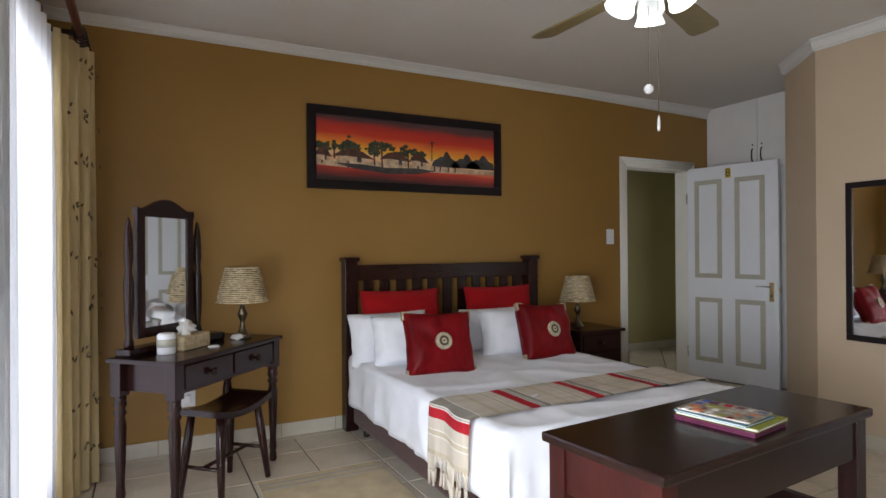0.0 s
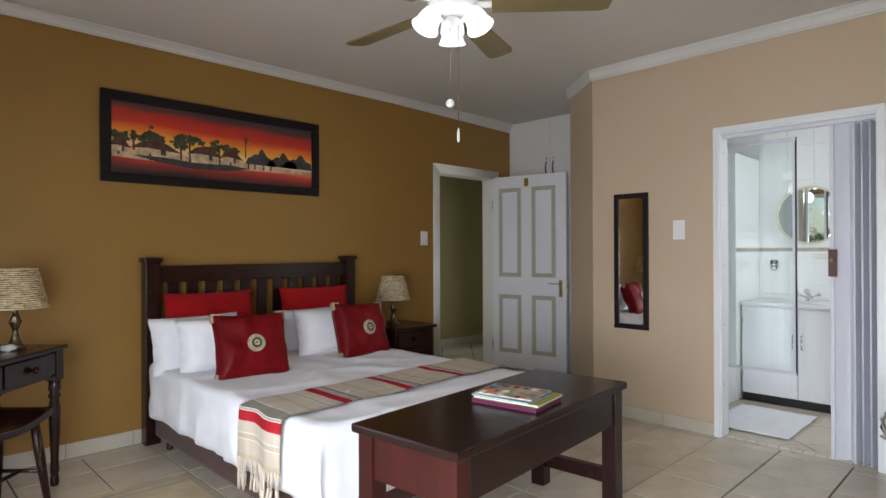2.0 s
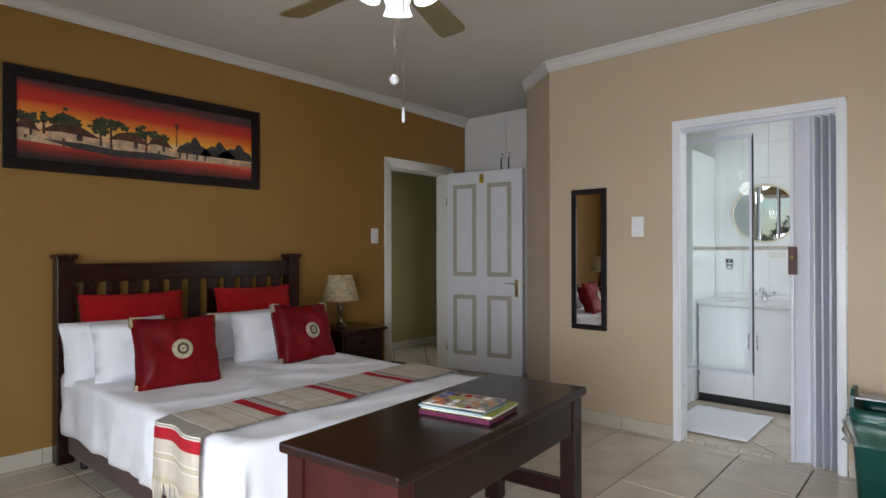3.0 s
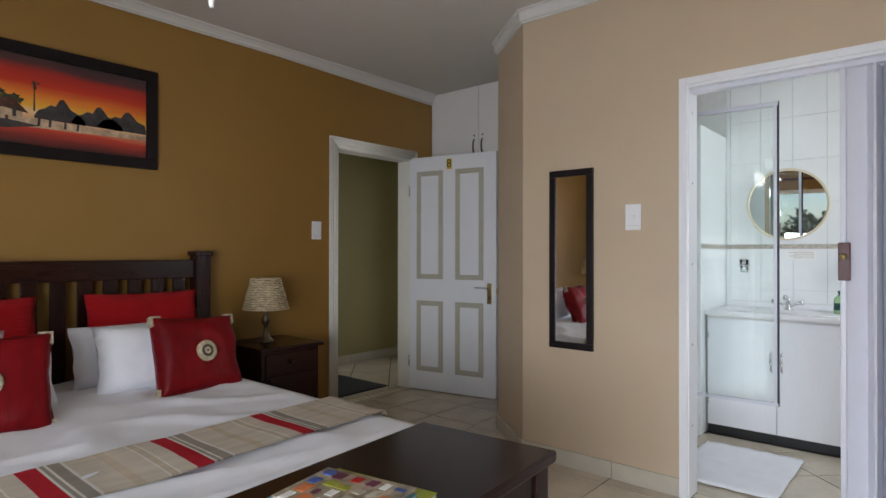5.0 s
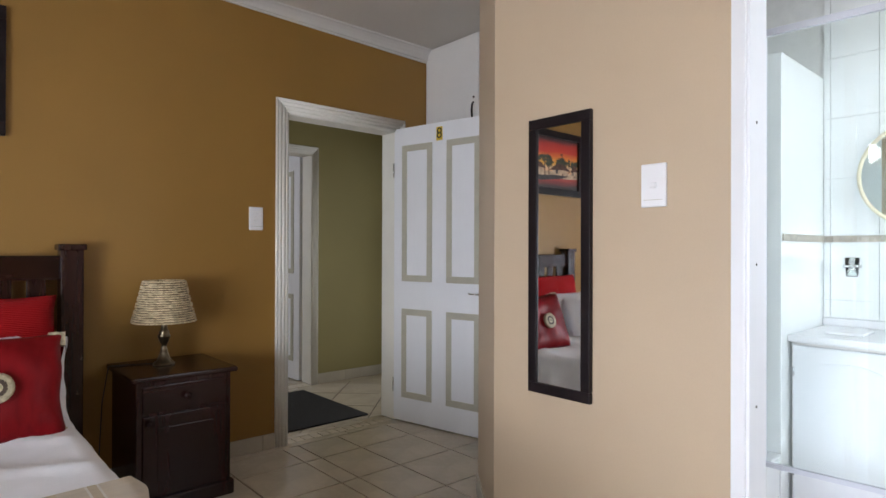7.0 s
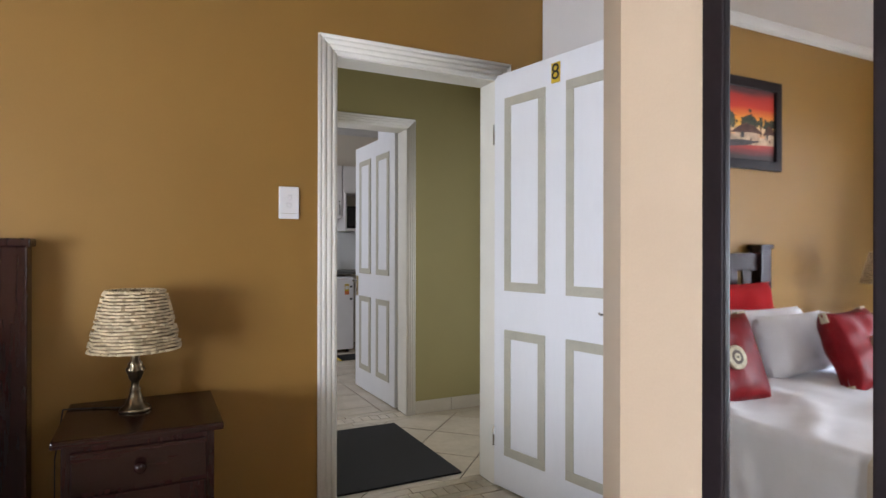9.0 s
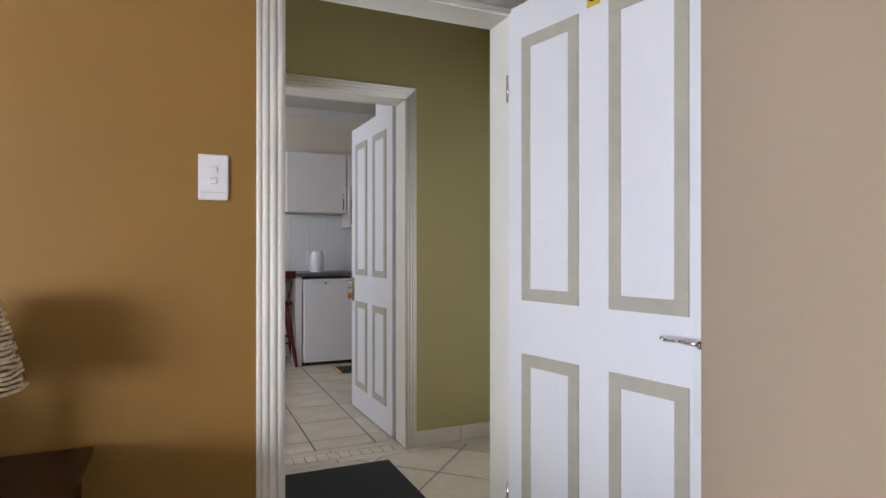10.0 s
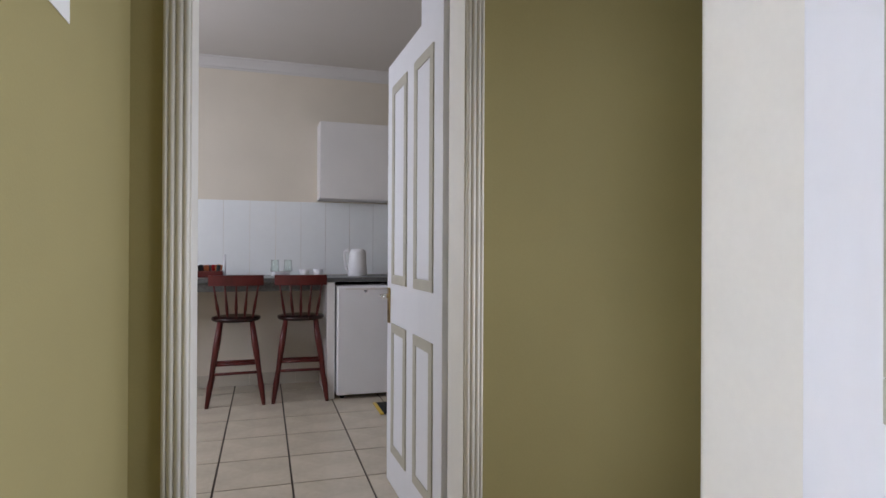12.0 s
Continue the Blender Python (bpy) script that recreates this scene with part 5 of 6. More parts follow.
def vanity():
    root = thing("vanity_unit", "white vanity cupboard with moulded doors and black plinth", "vanity")
    xf, y0, y1 = 5.28, 0.20, 1.632
    part("carcass", bm_box(xf + 0.02, 5.78, y0, y1, 0.06, 0.79), CUPBOARD, root)
    part("plinth", bm_box(xf + 0.03, 5.76, y0, y1 - 0.002, 0.0, 0.06), INK, root, "black plinth")
    ys = [y1 - 0.005, 1.215, 0.81, 0.40]
    for i, (b, a) in enumerate(zip(ys, ys[1:])):
        d = part("cupboard_door", bm_box(xf, xf + 0.019, a + 0.004, b - 0.004, 0.065, 0.775, 0.003), WHITE, root)
        c, hw = (a + b) / 2, (b - a) / 2 - 0.06
        out = [(c - hw, 0.17), (c - hw * 0.5, 0.155), (c + hw * 0.5, 0.155), (c + hw, 0.17), (c + hw, 0.66)] + [(c + hw * math.cos(t), 0.66 + 0.055 * math.sin(t)) for t in np.linspace(0.15, math.pi - 0.15, 9)] + [(c - hw, 0.66)]
        part("raised_panel", bm_extrude(out, 0.008, plane="yz", at=xf - 0.007), WHITE, d)
        hy = a + 0.03 if i == 0 else b - 0.03
        bm = bmesh.new()
        pts = [(xf, 0.46), (xf - 0.02, 0.475), (xf - 0.024, 0.52), (xf - 0.02, 0.565), (xf, 0.58)]
        for (xa, za), (xb, zb) in zip(pts, pts[1:]):
            bm_rod((xa, hy, za), (xb, hy, zb), 0.007, 8, into=bm)
        part("handle", bm, CHROME, d, "chrome and white bow handle")
        for hz in (0.22, 0.66):
            part("hinge", bm_rod((xf - 0.003, b - 0.008 if i == 0 else a + 0.008, hz - 0.02), (xf - 0.003, b - 0.008 if i == 0 else a + 0.008, hz + 0.02), 0.004), CHROME, d, "small hinge")
    return root


vanity()
top = thing("washbasin", "white moulded washbasin top", "washbasin")
part("slab", bm_box(5.255, 5.785, 0.20, 1.638, 0.79, 0.822, 0.010), PLASTIC, top)
bm = bm_lathe([(0.20, 0.822), (0.205, 0.829), (0.19, 0.831), (0.15, 0.824), (0.05, 0.823)], 0, 0, 32)
bmesh.ops.transform(bm, matrix=Matrix.Translation((5.44, 1.0, 0)) @ Matrix.Diagonal((0.85, 1.15, 1, 1)), verts=bm.verts)
part("basin_rim", bm, PLASTIC, top)
part("upstand", bm_box(5.765, 5.788, 0.20, 1.638, 0.822, 0.86, 0.004), PLASTIC, top)
tap = thing("basin_mixer_tap", "chrome mixer tap with two lever handles", "tap", pose(5.60, 1.21, 0.822))
bm = bm_lathe([(0.028, 0), (0.026, 0.01), (0.017, 0.02), (0.017, 0.06), (0.020, 0.07), (0.012, 0.09), (0.001, 0.095)], seg=18)
part("body", bm, CHROME, tap)
bm = bm_rod((0, 0, 0.05), (-0.09, 0, 0.10), 0.011)
bm_rod((-0.09, 0, 0.10), (-0.12, 0, 0.085), 0.011, into=bm)
part("spout", bm, CHROME, tap)
for s in (-1, 1):
    part("lever", bm_rod((0, s * 0.01, 0.03), (-0.02, s * 0.075, 0.055), 0.009), CHROME, tap)
    part("lever_knob", bm_lathe([(0.012, 0), (0.018, 0.01), (0.014, 0.028), (0.001, 0.03)], 0, 0, 12), CHROME, tap, "", pose(-0.022, s * 0.08, 0.045))
soap = thing("soap_bottle", "green liquid soap bottle with a pump", "bottle", pose(5.56, 0.92, 0.822))
part("bottle", bm_lathe([(0.026, 0), (0.03, 0.005), (0.03, 0.09), (0.022, 0.105), (0.012, 0.11), (0.012, 0.12)], seg=16), mat("pale_green_soap", (0.35, 0.55, 0.30), 0.15, bump=0), soap)
part("label", bm_lathe([(0.0305, 0.025), (0.0305, 0.07)], seg=16), GREENPLASTIC, soap, "dark green label")
bm = bm_rod((0, 0, 0.12), (0, 0, 0.145), 0.006)
bm_rod((0, 0, 0.143), (-0.03, 0, 0.14), 0.006, into=bm)
part("pump", bm, GREENPLASTIC, soap, "green pump")
dish = thing("soap_dish", "white tray on the vanity", "soap dish", pose(5.50, 1.46, 0.822))
part("tray", bm_box(-0.10, 0.10, -0.07, 0.07, 0, 0.012, 0.005), PLASTIC, dish)
for yy, kind in ((0.905, "toothbrush_holder"), (1.50, "cup_holder")):
    h = thing(kind, "chrome wall bracket with a glass tumbler", "bathroom fitting", pose(5.778, yy, 1.12))
    part("bracket", bm_rod((0, 0, 0), (-0.06, 0, 0), 0.010), CHROME, h)
    part("ring", bm_lathe([(0.036, -0.006), (0.040, 0.0), (0.036, 0.006), (0.032, 0.0)], -0.075, 0, 20, closed=True), CHROME, h)
    part("tumbler", bm_lathe([(0.024, -0.05), (0.030, 0.04), (0.028, 0.04), (0.022, -0.046)], -0.075, 0, 20), GLASS, h, "glass tumbler")

mir = thing("round_mirror", "round bathroom mirror with a pale rim", "mirror", pose(5.758, 1.24, 1.543, 0, 0, 4.5) @ pose(0, 0, 0, 0, -90, 0))
part("mirror_glass", bm_lathe([(0.235, 0.004), (0.235, 0.010)], seg=64), MIRROR, mir)
part("rim", bm_lathe([(0.232, 0.0), (0.249, 0.0), (0.249, 0.016), (0.236, 0.017), (0.236, 0.0105), (0.232, 0.0105)], seg=64, closed=True), mat("cream_rim", (0.66, 0.60, 0.44), 0.4, bump=0), mir, "cream plastic rim")
notice = thing("notice", "small printed notice on the bathroom tiles", "notice", pose(5.778, 1.16, 1.19))
part("sheet", bm_box(-0.003, -0.001, -0.09, 0.09, -0.03, 0.03), PAPER, notice)
for i in range(4):
    part("text_bar", bm_box(-0.004, -0.0028, -0.075, 0.075 - 0.03 * (i % 2), 0.018 - i * 0.012, 0.022 - i * 0.012), BEAD, notice, "grey line of print")

HINGE = Matrix.Translation((4.975, 1.648, 0))
scr = thing("shower_screen", "hinged glass shower screen in a white metal frame", "shower screen", HINGE @ pose(0, 0, 0, 0, 0, 3.5) @ HINGE.inverted())
sx, sy0, sy1, sz0, sz1 = 4.975, 1.150, 1.648, 0.31, 2.095
part("pane", bm_box(sx - 0.003, sx + 0.003, sy0 + 0.015, sy1 - 0.015, sz0 + 0.02, sz1 - 0.02), GLASS, scr, "clear glass").visible_shadow = False
for n, q in (("frame_rail", (sy0, sy1, sz1 - 0.028, sz1)), ("frame_rail", (sy0, sy1, sz0, sz0 + 0.020)), ("frame_stile", (sy1 - 0.022, sy1, sz0 + 0.02, sz1 - 0.028))):
    part(n, bm_box(sx - 0.012, sx + 0.012, q[0], q[1], q[2], q[3], 0.003), FOLDPVC, scr)
part("frame_stile", bm_box(sx - 0.012, sx + 0.012, sy0 + 0.006, sy0 + 0.024, sz0, sz1, 0.003), FOLDPVC, scr)
part("edge_seal", bm_box(sx - 0.010, sx + 0.010, sy0 - 0.004, sy0 + 0.006, sz0, sz1), INK, scr, "black rubber edge seal")
bath = thing("bath_surround", "low white tiled bath surround", "bath")
part("side", bm_box(4.232, 5.188, 1.645, 1.70, 0, 0.30, 0.004), WALLTILE, bath)
part("rim", bm_box(4.232, 5.188, 1.635, 1.73, 0.301, 0.309, 0.008), PLASTIC, bath)
part("tub", bm_box(4.24, 5.78, 1.70, 2.39, 0.02, 0.25, 0.03), PLASTIC, bath, "white bath tub")
for i in range(3):
    part("tile_joint", bm_box(4.45 + i * 0.22, 4.453 + i * 0.22, 1.642, 1.647, 0.002, 0.30), WGROUT, bath)
bm = bmesh.new()
n = 26
rows = []
for j in range(18):
    row = []
    for i in range(n):
        u, v = i / (n - 1), j / 17
        k = noise.noise(Vector((u * 6, v * 6, 5)))
        row.append(bm.verts.new((4.33 + 0.72 * v + 0.012 * noise.noise(Vector((u * 8, v, 2))), 1.03 + 0.53 * u + 0.012 * noise.noise(Vector((u, v * 8, 4))), 0.007 + 0.004 * (k + 1))))
    rows.append(row)
for a, b in zip(rows, rows[1:]):
    for i in range(n - 1):
        bm.faces.new((a[i], a[i + 1], b[i + 1], b[i])).smooth = True
ob = tagged(part("bath_mat", bm, SHEET, None, "white towelling bath mat on the bathroom floor"), "", "bath mat")
ob.modifiers.new("thickness", "SOLIDIFY").thickness = 0.006
win = tagged(thing("window_2", "small bathroom window", "window"), kind="structure")
for n, q in (("window_frame", (4.50, 5.50, 1.25, 1.29)), ("window_frame", (4.50, 5.50, 2.21, 2.25)), ("window_frame", (4.50, 4.54, 1.29, 2.21)), ("window_frame", (5.46, 5.50, 1.29, 2.21)), ("window_frame", (4.98, 5.02, 1.29, 2.21))):
    part(n, bm_box(q[0], q[1], -0.47, -0.43, q[2], q[3], 0.003), WHITE, win)
setting("ceiling_bath", bm_box(4.23, 5.785, -0.40, 2.40, CEIL - 0.02, CEIL - 0.002), CEILING, "white bathroom ceiling", category="ceiling")


# ---- hall ----
mat_ob = tagged(part("door_mat", bm_box(4.13, 4.80, 4.22, 5.18, 0.001, 0.012, 0.004), RUBBER, None, "black ribbed rubber door mat in the hall"), "", "mat")
notice = thing("wall_notice", "white printed notice on the olive hall wall", "notice", pose(3.976, 4.71, 1.71))
part("sheet", bm_box(0, 0.0015, -0.10, 0.10, -0.148, 0.148), PAPER, notice)
for i in range(12):
    part("text_bar", bm_box(0.0012, 0.0022, -0.085, 0.085 - 0.05 * ((i * 7) % 3) / 2, 0.115 - i * 0.02, 0.121 - i * 0.02), BEAD, notice, "grey line of print")


# ---- kitchen ----
counter = thing("kitchen_counter", "grey speckled kitchen worktop and breakfast bar", "worktop")
part("worktop", bm_box(2.60, 6.30, 8.10, KB - 0.012, 0.885, 0.92, 0.006), COUNTER, counter)
part("front_rail", bm_box(2.60, 4.76, 8.14, 8.17, 0.82, 0.885, 0.003), COUNTER, counter)
part("end_panel", bm_box(4.79, 4.850, 8.02, KB - 0.012, 0.0, 0.884, 0.003), CUPBOARD, counter, "white end panel")


def fridge():
    x0, x1, yf, h = 4.862, 5.41, 7.967, 0.86
    root = thing("bar_fridge", "white under-counter fridge beside the breakfast bar", "fridge")
    part("body", bm_box(x0, x1, yf + 0.055, 8.58, 0.03, h, 0.006), PLASTIC, root)
    d = part("fridge_door", bm_box(x0, x1, yf, yf + 0.05, 0.035, h - 0.003, 0.012), PLASTIC, root)
    part("grip", bm_box(x0 + 0.06, x1 - 0.06, yf - 0.004, yf + 0.01, h - 0.028, h - 0.014, 0.003), CUPBOARD, d, "moulded grip")
    part("brand_spot", bm_box(x0 + 0.20, x0 + 0.225, yf - 0.002, yf + 0.001, h - 0.045, h - 0.03), CHROME, d, "small silver badge")
    for (a, b, z0, z1, m) in ((0.44, 0.49, 0.70, 0.78, YELLOW), (0.44, 0.49, 0.66, 0.70, ORANGE), (0.445, 0.485, 0.72, 0.76, PAPER), (0.50, 0.53, 0.74, 0.76, INK), (0.50, 0.53, 0.60, 0.62, INK)):
        part("sticker", bm_box(x0 + a, x0 + b, yf - 0.0025 - 0.0004 * (m is PAPER), yf + 0.001, z0, z1), m, d, "printed sticker")
    for x in (x0 + 0.05, x1 - 0.05):
        for y in (yf + 0.08, 8.52):
            part("foot", bm_lathe([(0.018, 0), (0.018, 0.035)], x, y, 12), INK, root)


fridge()


def wall_unit(x0, x1, yf, z0, z1, doors, label):
    root = thing("wall_cupboard", label, "wall cupboard")
    part("carcass", bm_box(x0, x1, yf + 0.02, KB, z0, z1, 0.002), CUPBOARD, root)
    n = doors
    for i in range(n):
        a, b = x0 + (x1 - x0) * i / n, x0 + (x1 - x0) * (i + 1) / n
        d = part("cupboard_door", bm_box(a + 0.002, b - 0.002, yf, yf + 0.019, z0 + 0.002, z1 - 0.002, 0.003), CUPBOARD, root)
        bm = bmesh.new()
        pts = [(yf, z0 + 0.04), (yf - 0.02, z0 + 0.055), (yf - 0.024, z0 + 0.10), (yf - 0.02, z0 + 0.145), (yf, z0 + 0.16)]
        for (ya, za), (yb, zb) in zip(pts, pts[1:]):
            bm_rod((b - 0.035, ya, za), (b - 0.035, yb, zb), 0.006, 8, into=bm)
        part("handle", bm, DARKMETAL, d, "dark bow handle")
        part("lock", bm_rod((b - 0.035, yf - 0.003, z0 + 0.20), (b - 0.035, yf + 0.002, z0 + 0.20), 0.008), DARKMETAL, d, "small dark lock")
    return root


wall_unit(4.765, 5.40, 8.40, 1.556, 2.195, 1, "white wall cupboard with a dark handle")
wall_unit(5.41, 6.00, 8.40, 1.86, 2.195, 1, "white wall cupboard above the microwave")
shelf = thing("microwave_shelf", "white open shelf under the wall cupboard", "shelf")
part("board", bm_box(5.41, 6.00, 8.30, KB, 1.40, 1.43, 0.003), CUPBOARD, shelf)
part("side", bm_box(5.41, 5.43, 8.32, KB, 1.43, 1.859, 0.002), CUPBOARD, shelf)
part("side", bm_box(5.98, 6.00, 8.32, KB, 1.43, 1.859, 0.002), CUPBOARD, shelf)
mw = thing("microwave", "dark microwave oven on the shelf", "microwave")
part("case", bm_box(5.44, 5.90, 8.34, 8.64, 1.431, 1.70, 0.008), DARKMETAL, mw)
part("window", bm_box(5.46, 5.77, 8.332, 8.345, 1.46, 1.67, 0.004), DARKGLASS, mw)
part("control_panel", bm_box(5.79, 5.885, 8.332, 8.345, 1.46, 1.67, 0.003), BEAD, mw, "grey control panel")

kettle = thing("kettle", "white plastic jug kettle", "kettle", pose(5.07, 8.35, 0.92))
part("jug", bm_lathe([(0.075, 0), (0.078, 0.01), (0.074, 0.10), (0.066, 0.19), (0.062, 0.21), (0.05, 0.222), (0.001, 0.226)], seg=26), PLASTIC, kettle)
bm = bmesh.new()
for (xa, za), (xb, zb) in zip([(-0.055, 0.205), (-0.10, 0.21), (-0.108, 0.18), (-0.10, 0.08), (-0.074, 0.03)], [(-0.10, 0.21), (-0.108, 0.18), (-0.10, 0.08), (-0.074, 0.03), (-0.07, 0.02)]):
    bm_rod((xa, 0, za), (xb, 0, zb), 0.011, 8, into=bm)
part("handle", bm, PLASTIC, kettle)
part("spout", bm_extrude([(0.055, 0.15), (0.095, 0.205), (0.055, 0.215)], 0.04, plane="xz", at=-0.02), PLASTIC, kettle)


def crockery():
    root = thing("saucer_stack", "stack of white saucers", "saucers", pose(4.46, 8.36, 0.92))
    for i in range(5):
        part("saucer", bm_lathe([(0.04, 0.008 * i), (0.075, 0.008 * i + 0.006), (0.076, 0.008 * i + 0.009), (0.04, 0.008 * i + 0.005)], seg=24), PLASTIC, root)
    for dx, up in ((-0.045, 0.043), (0.055, 0.043)):
        g = thing("glass_tumbler", "clear glass tumbler turned upside down", "glass", pose(4.46 + dx, 8.36, 0.92 + up), "glasses on the worktop")
        part("tumbler_wall", bm_lathe([(0.034, 0), (0.028, 0.09), (0.001, 0.092), (0.001, 0.089), (0.026, 0.087), (0.032, 0)], seg=20), GLASS, g)
    for x in (4.64, 4.75):
        c = thing("tea_cup", "small white tea cup", "cup", pose(x, 8.34, 0.92), "cups on the worktop")
        part("bowl", bm_lathe([(0.022, 0), (0.034, 0.02), (0.042, 0.06), (0.040, 0.06), (0.030, 0.02), (0.001, 0.006)], seg=22), PLASTIC, c)
        part("ear", bm_box(0.040, 0.062, -0.004, 0.004, 0.02, 0.045, 0.003), PLASTIC, c)


crockery()
tray = thing("condiment_basket", "red basket of sachets on the worktop", "basket", pose(3.93, 8.36, 0.92))
part("basket_body", bm_box(-0.10, 0.10, -0.06, 0.06, 0, 0.05, 0.008), REDWOOD, tray)
rng = random.Random(5)
for i in range(12):
    part("sachet", bm_box(-0.02, 0.02, -0.004, 0.004, 0, 0.05, 0.002), (REDCLOTH, INK, ORANGE, REDWOOD)[i % 4], tray, "", pose(rng.uniform(-0.075, 0.075), rng.uniform(-0.04, 0.04), 0.045, rng.uniform(-15, 15), rng.uniform(-15, 15), rng.uniform(0, 90)))
kit = thing("candle", "thin white candle on the worktop", "candle", pose(4.03, 8.52, 0.92))
part("stick", bm_lathe([(0.011, 0), (0.011, 0.17), (0.003, 0.175)], seg=12), PLASTIC, kit)


def bar_stool(m):
    root = thing("bar_stool", "cherry-stained spindle-back bar stool at the counter", "bar stool", m, "bar stools")
    part("seat", bm_lathe([(0.12, 0.60), (0.165, 0.605), (0.176, 0.618), (0.172, 0.632), (0.12, 0.640), (0.001, 0.636)], seg=30), WOOD, root, "round dark seat")
    for sx in (-1, 1):
        for sy in (-1, 1):
            part("leg", bm_lathe([(0.013, 0), (0.016, 0.06), (0.022, 0.25), (0.016, 0.34), (0.018, 0.42), (0.024, 0.7), (0.018, 1)], seg=14, axis=((sx * 0.195, sy * 0.17, 0), (sx * 0.11, sy * 0.10, 0.61))), REDWOOD, root)
        part("stretcher", bm_rod((sx * 0.155, -0.14, 0.27), (sx * 0.155, 0.14, 0.27), 0.011), REDWOOD, root)
    for y, z in ((-0.143, 0.235), (-0.135, 0.30), (0.14, 0.27)):
        part("stretcher", bm_rod((-0.16, y, z), (0.16, y, z), 0.011), REDWOOD, root)
    rail = []
    for i in range(5):
        f = i / 4 * 2 - 1
        part("spindle", bm_lathe([(0.007, 0), (0.012, 0.3), (0.008, 0.6), (0.006, 1)], seg=10, axis=((f * 0.115, -0.135 + 0.03 * f * f, 0.63), (f * 0.155, -0.185 + 0.03 * f * f, 0.885))), REDWOOD, root)
    pts = [(0.19 * f, -0.192 + 0.035 * f * f) for f in np.linspace(-1, 1, 11)]
    part("backrest", bm_extrude(pts + [(x, y + 0.024) for x, y in pts[::-1]], 0.075, at=0.872), REDWOOD, root, "curved top rail")
    return root


first = bar_stool(pose(4.135, 8.165, 0, 0, 0, 2))
copy_thing(first, pose(4.605, 8.165, 0, 0, 0, -3))
kmat = thing("kitchen_mat", "dark patterned mat with a yellow edge", "mat", pose(5.43, 7.60, 0))
part("mat_field", bm_box(-0.30, 0.45, -0.10, 0.20, 0.001, 0.010, 0.003), RUBBER, kmat)
part("mat_edge", bm_box(-0.325, -0.301, -0.10, 0.20, 0.001, 0.011, 0.003), YELLOW, kmat, "yellow woven edge")


# ---- outside the glazed doors ----
gl = tagged(thing("window_1", "white framed sliding glass doors to the balcony", "glass door"), kind="structure")
for n, q in (("window_frame", (-0.8, 3.55, 2.16, 2.22)), ("window_frame", (-0.8, 3.55, 0.0, 0.06)), ("window_frame", (-0.8, -0.74, 0.06, 2.16)), ("window_frame", (3.49, 3.55, 0.06, 2.16)), ("mullion", (0.62, 0.69, 0.06, 2.16)), ("mullion", (2.05, 2.12, 0.06, 2.16))):
    part(n, bm_box(WX - 0.11, WX - 0.05, q[0], q[1], q[2], q[3], 0.004), FRAME, gl)
for a, b in ((-0.74, 0.62), (0.69, 2.05), (2.12, 3.49)):
    p = part("pane", bm_box(WX - 0.083, WX - 0.077, a, b, 0.06, 2.16), GLASS, gl, "clear glass pane")
    p.visible_shadow = False
setting("balcony", bm_box(-2.6, -0.6, -3.5, 6.0, -0.16, -0.03), CONCRETE, "concrete balcony floor", category="balcony")
setting("balcony_roof", bm_box(-2.7, -0.6, -3.5, 6.0, 2.42, 2.52), BARK, "dark timber balcony roof", category="roof")
rail = tagged(thing("balcony_rail", "white painted balcony railing", "railing"), kind="structure")
for z in (0.95, 0.75, 0.5, 0.25):
    part("rail", bm_rod((-2.5, -3.5, z), (-2.5, 6.0, z), 0.022), WHITE, rail)
for i in range(8):
    part("post", bm_box(-2.53, -2.47, -3.5 + i * 1.35, -3.44 + i * 1.35, -0.03, 0.95, 0.004), WHITE, rail)
setting("ground", bm_box(-900, -2.6, -900, 900, -3.2, -3.0), GRASS, "lawn below the balcony", category="ground")


def tree(m, h, r, seed):
    rng = random.Random(seed)
    root = thing("garden_tree", "leafy green garden tree below the balcony", "tree", m, "garden trees")
    bm = bm_lathe([(0.20, 0), (0.15, h * 0.3), (0.09, h * 0.6), (0.03, h * 0.9)], seg=10)
    for i in range(6):
        a = rng.uniform(0, 6.28)
        bm_rod((0, 0, h * rng.uniform(0.4, 0.6)), (r * 0.7 * math.cos(a), r * 0.7 * math.sin(a), h * rng.uniform(0.65, 0.9)), 0.035, 7, into=bm)
    part("trunk", bm, BARK, root)
    verts, faces = [], []
    for _ in range(2600):
        a, e, d = rng.uniform(0, 6.28), rng.uniform(-0.6, 1.4), r * rng.random() ** 0.4
        d *= 0.75 + 0.35 * noise.noise(Vector((a * 1.3, e * 2, seed)))
        c = Vector((d * math.cos(a) * math.cos(e), d * math.sin(a) * math.cos(e), h * 0.72 + d * 0.75 * math.sin(e)))
        t = Matrix.Rotation(rng.uniform(0, 6.28), 3, "Z") @ Matrix.Rotation(rng.uniform(-1, 1), 3, "X")
        s = rng.uniform(0.08, 0.18)
        k = len(verts)
        verts += [tuple(c + t @ Vector(p)) for p in ((0, -s, 0), (s * 0.5, 0, 0.02), (0, s, 0), (-s * 0.5, 0, 0.02))]
        faces.append((k, k + 1, k + 2, k + 3))
    me = bpy.data.meshes.new("crown")
    me.from_pydata(verts, [], faces)
    me.materials.append(LEAF)
    ob = new("crown", me)
    ob.parent = root


tree(pose(-8.0, 4.2, -3.0), 6.6, 2.4, 1)
tree(pose(-9.5, 0.8, -3.0), 5.6, 2.2, 2)
tree(pose(-12.0, 7.5, -3.0), 6.5, 2.8, 3)
tree(pose(-11.0, -3.5, -3.0), 6.0, 2.6, 4)


